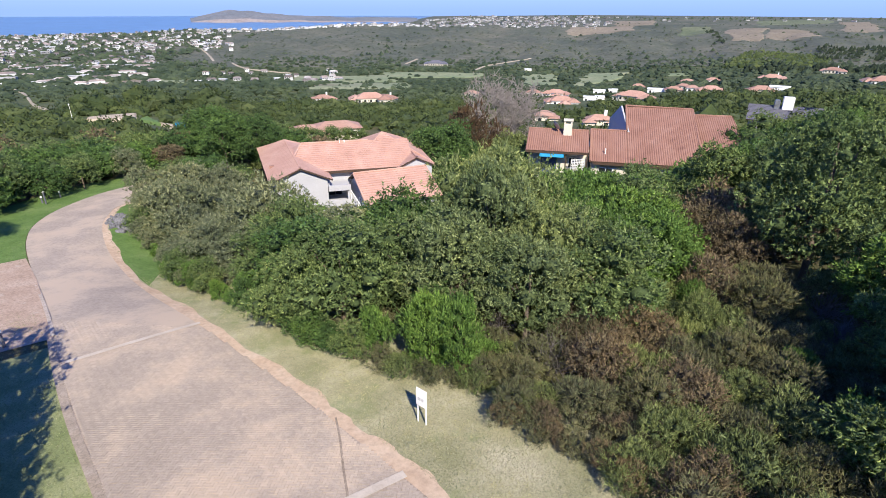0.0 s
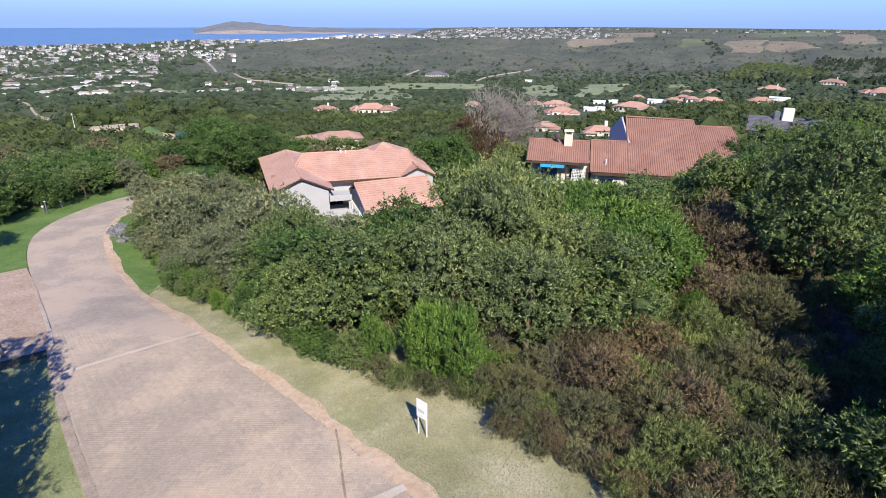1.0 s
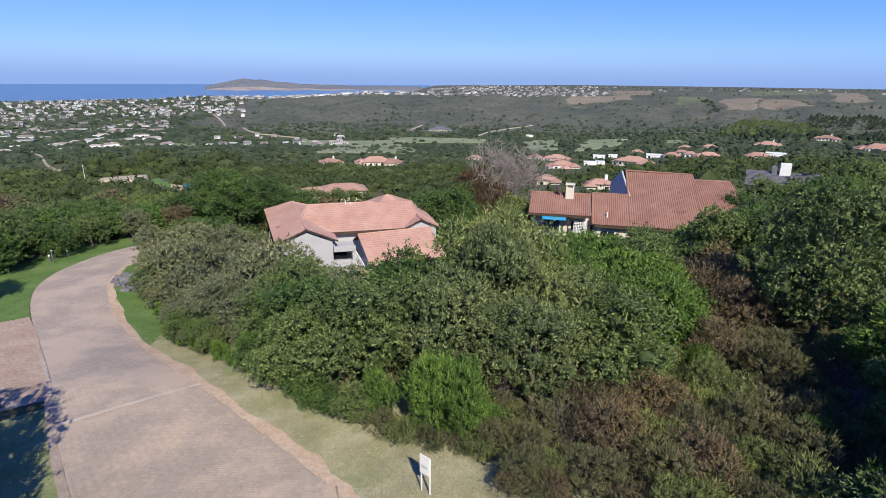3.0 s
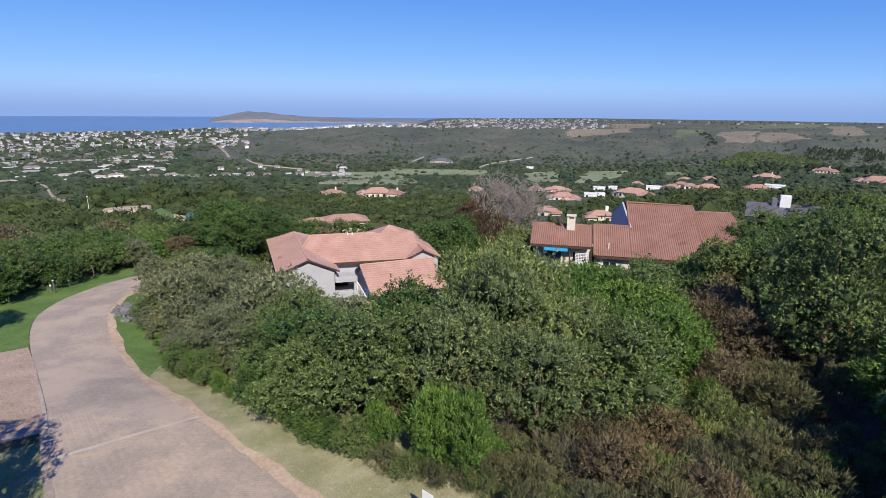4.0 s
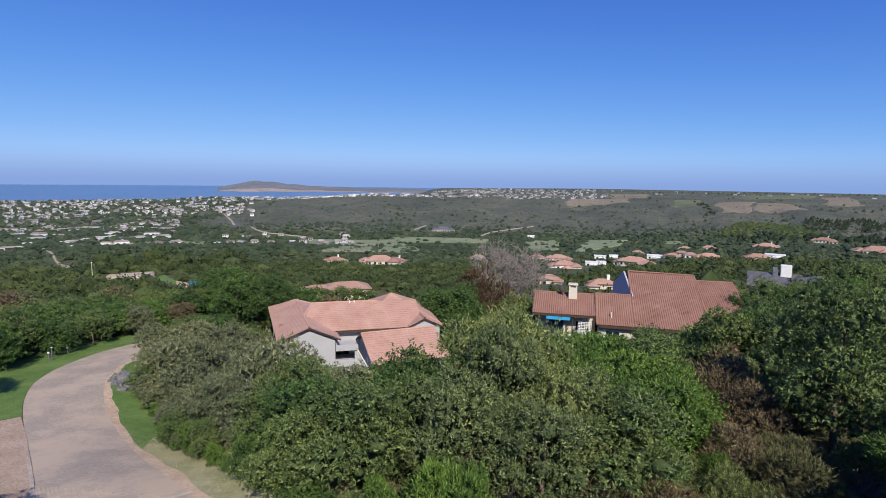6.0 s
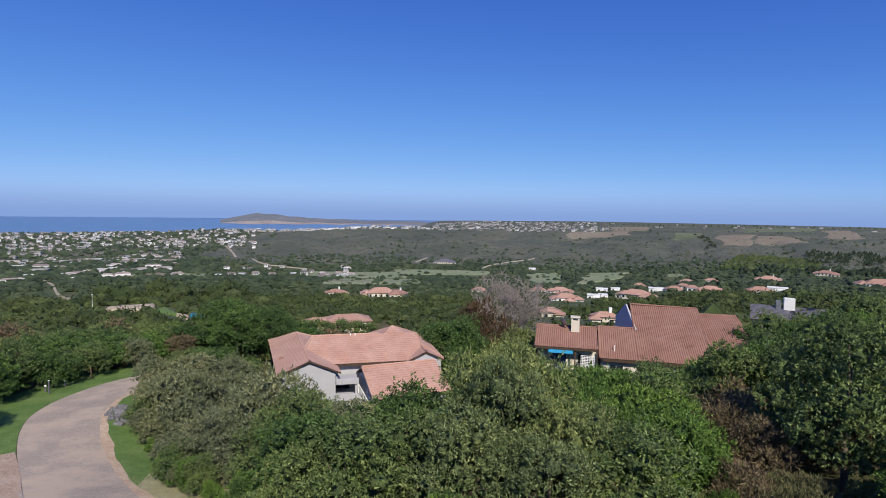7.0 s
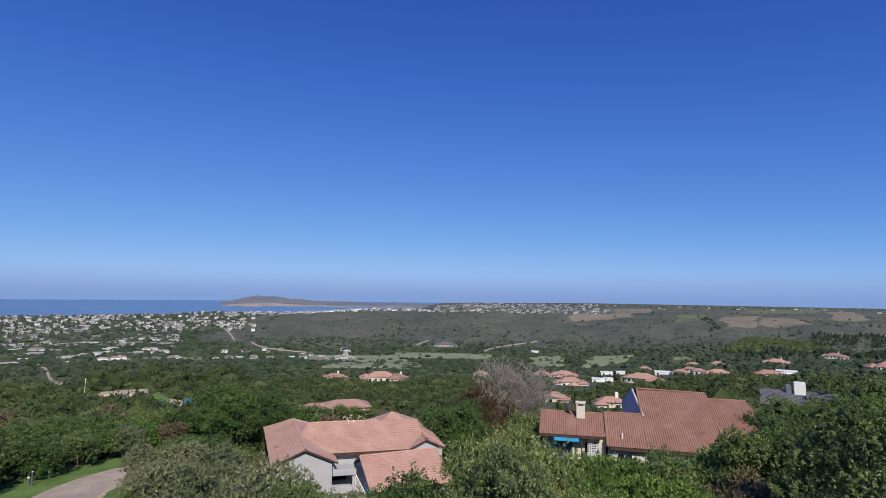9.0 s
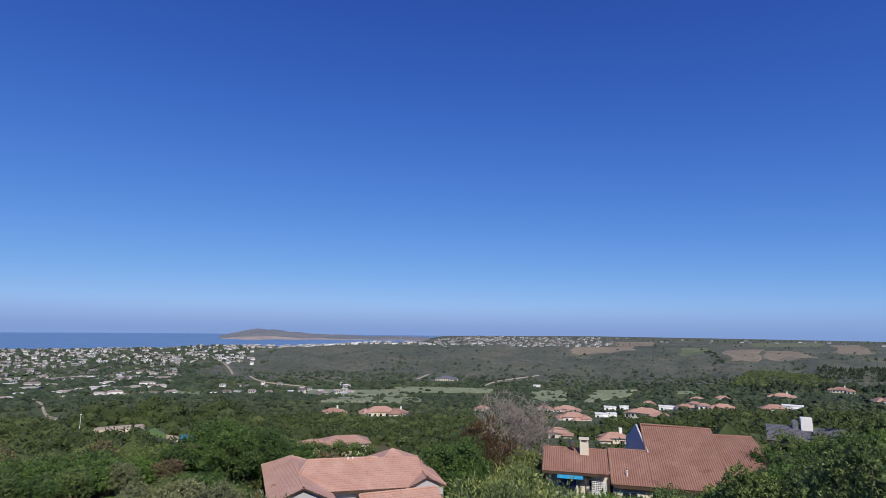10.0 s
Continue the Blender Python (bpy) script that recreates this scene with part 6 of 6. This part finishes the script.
bx, by, flat_b = bx[use], by[use], flat_b[use]
ok = inside(lane, bx, by)
bx, by, flat_b = bx[ok], by[ok], flat_b[ok]
ba = turn + np.where(flat_b, 0, math.pi / 2)
bzz = land(bx, by) + 0.042
g = np.random.default_rng(8)
bzz = bzz + g.normal(0, 0.0025, len(bzz))
one = np.hypot(bx + 3.4, by - 12.2) < 1.42
hl, hw = bw - 0.006, bw / 2 - 0.005
bm = bmesh.new()
lo = [bm.verts.new((sx * hl, sy * hw, -0.03)) for sx, sy in ((-1, -1), (1, -1), (1, 1), (-1, 1))]
mid = [bm.verts.new((sx * hl, sy * hw, -0.002)) for sx, sy in ((-1, -1), (1, -1), (1, 1), (-1, 1))]
hi = [bm.verts.new((sx * (hl - 0.002), sy * (hw - 0.002), 0)) for sx, sy in ((-1, -1), (1, -1), (1, 1), (-1, 1))]
bm.faces.new(hi)
for ring in ((lo, mid), (mid, hi)):
    for i in range(4):
        k = (i + 1) % 4
        bm.faces.new((ring[0][i], ring[0][k], ring[1][k], ring[1][i]))
brick_me = bpy.data.meshes.new("brick")
bm.to_mesh(brick_me)
bm.free()
brick_me.materials.append(M["paver_brick"])
tilt = Matrix(((1, 0, 0, 0), (0, 1, 0, 0), (0.0548, -0.0657, 1, 0), (0, 0, 0, 1)))
for i in np.nonzero(one)[0]:
    br = part("brick", brick_me, None, road)
    br.matrix_local = Matrix.Translation((bx[i], by[i], bzz[i])) @ tilt @ Matrix.Rotation(ba[i], 4, "Z")
rest = np.nonzero(~one)[0]
ca, sa = np.cos(ba[rest]), np.sin(ba[rest])
corner = np.array([(-1, -1), (1, -1), (1, 1), (-1, 1)], float) * np.array([hl, hw])
px = corner[None, :, 0] * ca[:, None] - corner[None, :, 1] * sa[:, None]
py = corner[None, :, 0] * sa[:, None] + corner[None, :, 1] * ca[:, None]
pz = bzz[rest][:, None] + 0.0548 * px - 0.0657 * py
top = np.stack([bx[rest][:, None] + px, by[rest][:, None] + py, pz], -1)
low = top - np.array([0, 0, 0.03])
V = np.concatenate([top, low], 1).reshape(-1, 3)
b8 = (np.arange(len(rest)) * 8)[:, None]
F = np.concatenate([b8 + np.array(q) for q in ((0, 1, 2, 3), (4, 5, 1, 0), (5, 6, 2, 1), (6, 7, 3, 2), (7, 4, 0, 3))], 0)
bricks = part("bricks", mesh_of("bricks", V, F, [M["paver_brick"]]), None, road, "dusty pinkish grey brick paving")
tagged(bricks, kind="stuff")


def blades(name, n, line, d0, d1, y0, y1, leaf, hgt, label, seed):
    g = np.random.default_rng(seed)
    i = g.integers(1, len(line) - 2, n * 3)
    p = line[i] + (line[i + 1] - line[i]) * g.random((n * 3, 1))
    t = line[i + 1] - line[i - 1]
    t /= np.hypot(t[:, 0], t[:, 1])[:, None]
    p = p + np.stack([t[:, 1], -t[:, 0]], 1) * g.uniform(d0, d1, (n * 3, 1))
    p = p[(p[:, 1] > y0) & (p[:, 1] < y1)][:n]
    n = len(p)
    a, h = g.uniform(0, 6.28, n), hgt * g.uniform(0.5, 1.4, n)
    z = land(p[:, 0], p[:, 1]) + 0.01
    w = 0.006 + 0.009 * g.random(n)
    lean = g.normal(0, 0.6, (n, 2)) * h[:, None]
    V = np.stack([np.stack([p[:, 0] - np.cos(a) * w, p[:, 1] - np.sin(a) * w, z], 1), np.stack([p[:, 0] + np.cos(a) * w, p[:, 1] + np.sin(a) * w, z], 1), np.stack([p[:, 0] + lean[:, 0], p[:, 1] + lean[:, 1], z + h], 1)], 1).reshape(-1, 3)
    F = np.arange(3 * n).reshape(-1, 3)
    return tagged(new(name, mesh_of(name, V, F, [LEAF[leaf]])), label, "grass", kind="stuff")


blades("grass", 60000, RIGHT, 0.5, 6.5, 7, 30, "grass", 0.055, "short dry grass of the roadside verge", 31)
blades("grass", 14000, LEFT, -5.0, -0.35, 7, 24, "turf", 0.055, "green grass beside the concrete edging", 32)
blades("grass", 9000, LEFT, -6.0, -0.1, 31, 56, "lawn", 0.09, "green grass along the outer bend", 33)
blades("grass", 5000, RIGHT, 0.4, 4.0, 28, 46, "lawn", 0.09, "green grass along the inner bend", 34)


# ---- woods and scrub of the distance ----
woods("hillside_wood", 4900, (-44, 44), (76, 300), 2.1, "slope", "mixed green wood on the slope below the houses", 40, lambda x, y, a, r, z: open_ground(x, y, 40.0) & ((r > 84) | (np.abs(a + 2) < 27)) & ((r > 93) | (np.abs(a - 6) > 14)) & ~((a > -33.6) & (a < -28.9) & (r > 221 + 4 * np.sin(a * 3.1)) & (r < 246)) & ~((a > -29.2) & (a < -27.0) & (r > 187) & (r < 232)) & ~((a > -27.4) & (a < -23.0) & (r > 152 - 9 * (a + 25)) & (r < 190)), 11)
woods("hillside_wood", 110, (-33, -20), (256, 312), 4.0, "slope", "tall dark trees behind the sandy plot", 70, lambda x, y, a, r, z: open_ground(x, y, 40.0) & (np.sin(a * 1.3) + 0.3 * np.sin(r * 0.2) > -0.35), 17, 0.8)
woods("valley_wood", 3600, (-44, 44), (290, 440), 2.1, "far", "dark green trees of the near valley", 16, lambda x, y, a, r, z: open_ground(x, y, 34.0) & (z > -64), 12, 0.6)
woods("valley_wood", 9000, (-44, 44), (430, 830), 2.4, "far", "dark green trees of the valley floor", 0, lambda x, y, a, r, z: open_ground(x, y, 26.0) & (z > -64), 14, 0.7)
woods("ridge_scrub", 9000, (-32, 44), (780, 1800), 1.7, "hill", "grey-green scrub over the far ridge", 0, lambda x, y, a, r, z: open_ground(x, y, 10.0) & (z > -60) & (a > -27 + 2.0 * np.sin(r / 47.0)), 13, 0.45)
woods("pine_wood", 2600, (28, 44), (620, 1000), 2.2, "pine", "dark pine plantation on the far slope", 0, lambda x, y, a, r, z: open_ground(x, y, 6.0) & (((a > 33) & (r > 830 + 6 * np.sin(a * 3)) & (r < 960)) | ((r > 640) & (r < 700 + 30 * np.sin(a * 1.7)) & (a > 27))), 17, 1.5)
woods("green_wood", 1500, (25, 36), (700, 860), 2.4, "slope", "fresh green young wood on the far slope", 0, lambda x, y, a, r, z: open_ground(x, y, 6.0) & (a > 26 + (r - 700) * 0.01) & (a < 34), 18, 0.7)
woods("tree_line", 110, (24.0, 26.0), (1000, 1330), 3.0, "pine", "dark row of trees between the fields", 0, lambda x, y, a, r, z: np.abs(a - 25.5 + (r - 1000) * 0.004) < 0.4, 27, 0.8)
woods("skyline_trees", 420, (2, 44), (1620, 1860), 3.2, "far", "low dark trees along the far skyline", 0, lambda x, y, a, r, z: (wobble(x, y, 90.0, 1.0) > -0.15), 41, 0.9)
woods("ridge_trees", 1300, (-44, 44), (760, 1700), 2.8, "far", "darker trees scattered over the far ridge", 0, lambda x, y, a, r, z: open_ground(x, y, 10.0) & (z > -60) & (a > -28 + (r - 800) * 0.02) & (wobble(x, y, 60.0, 2.0) > -0.1), 19, 0.8)
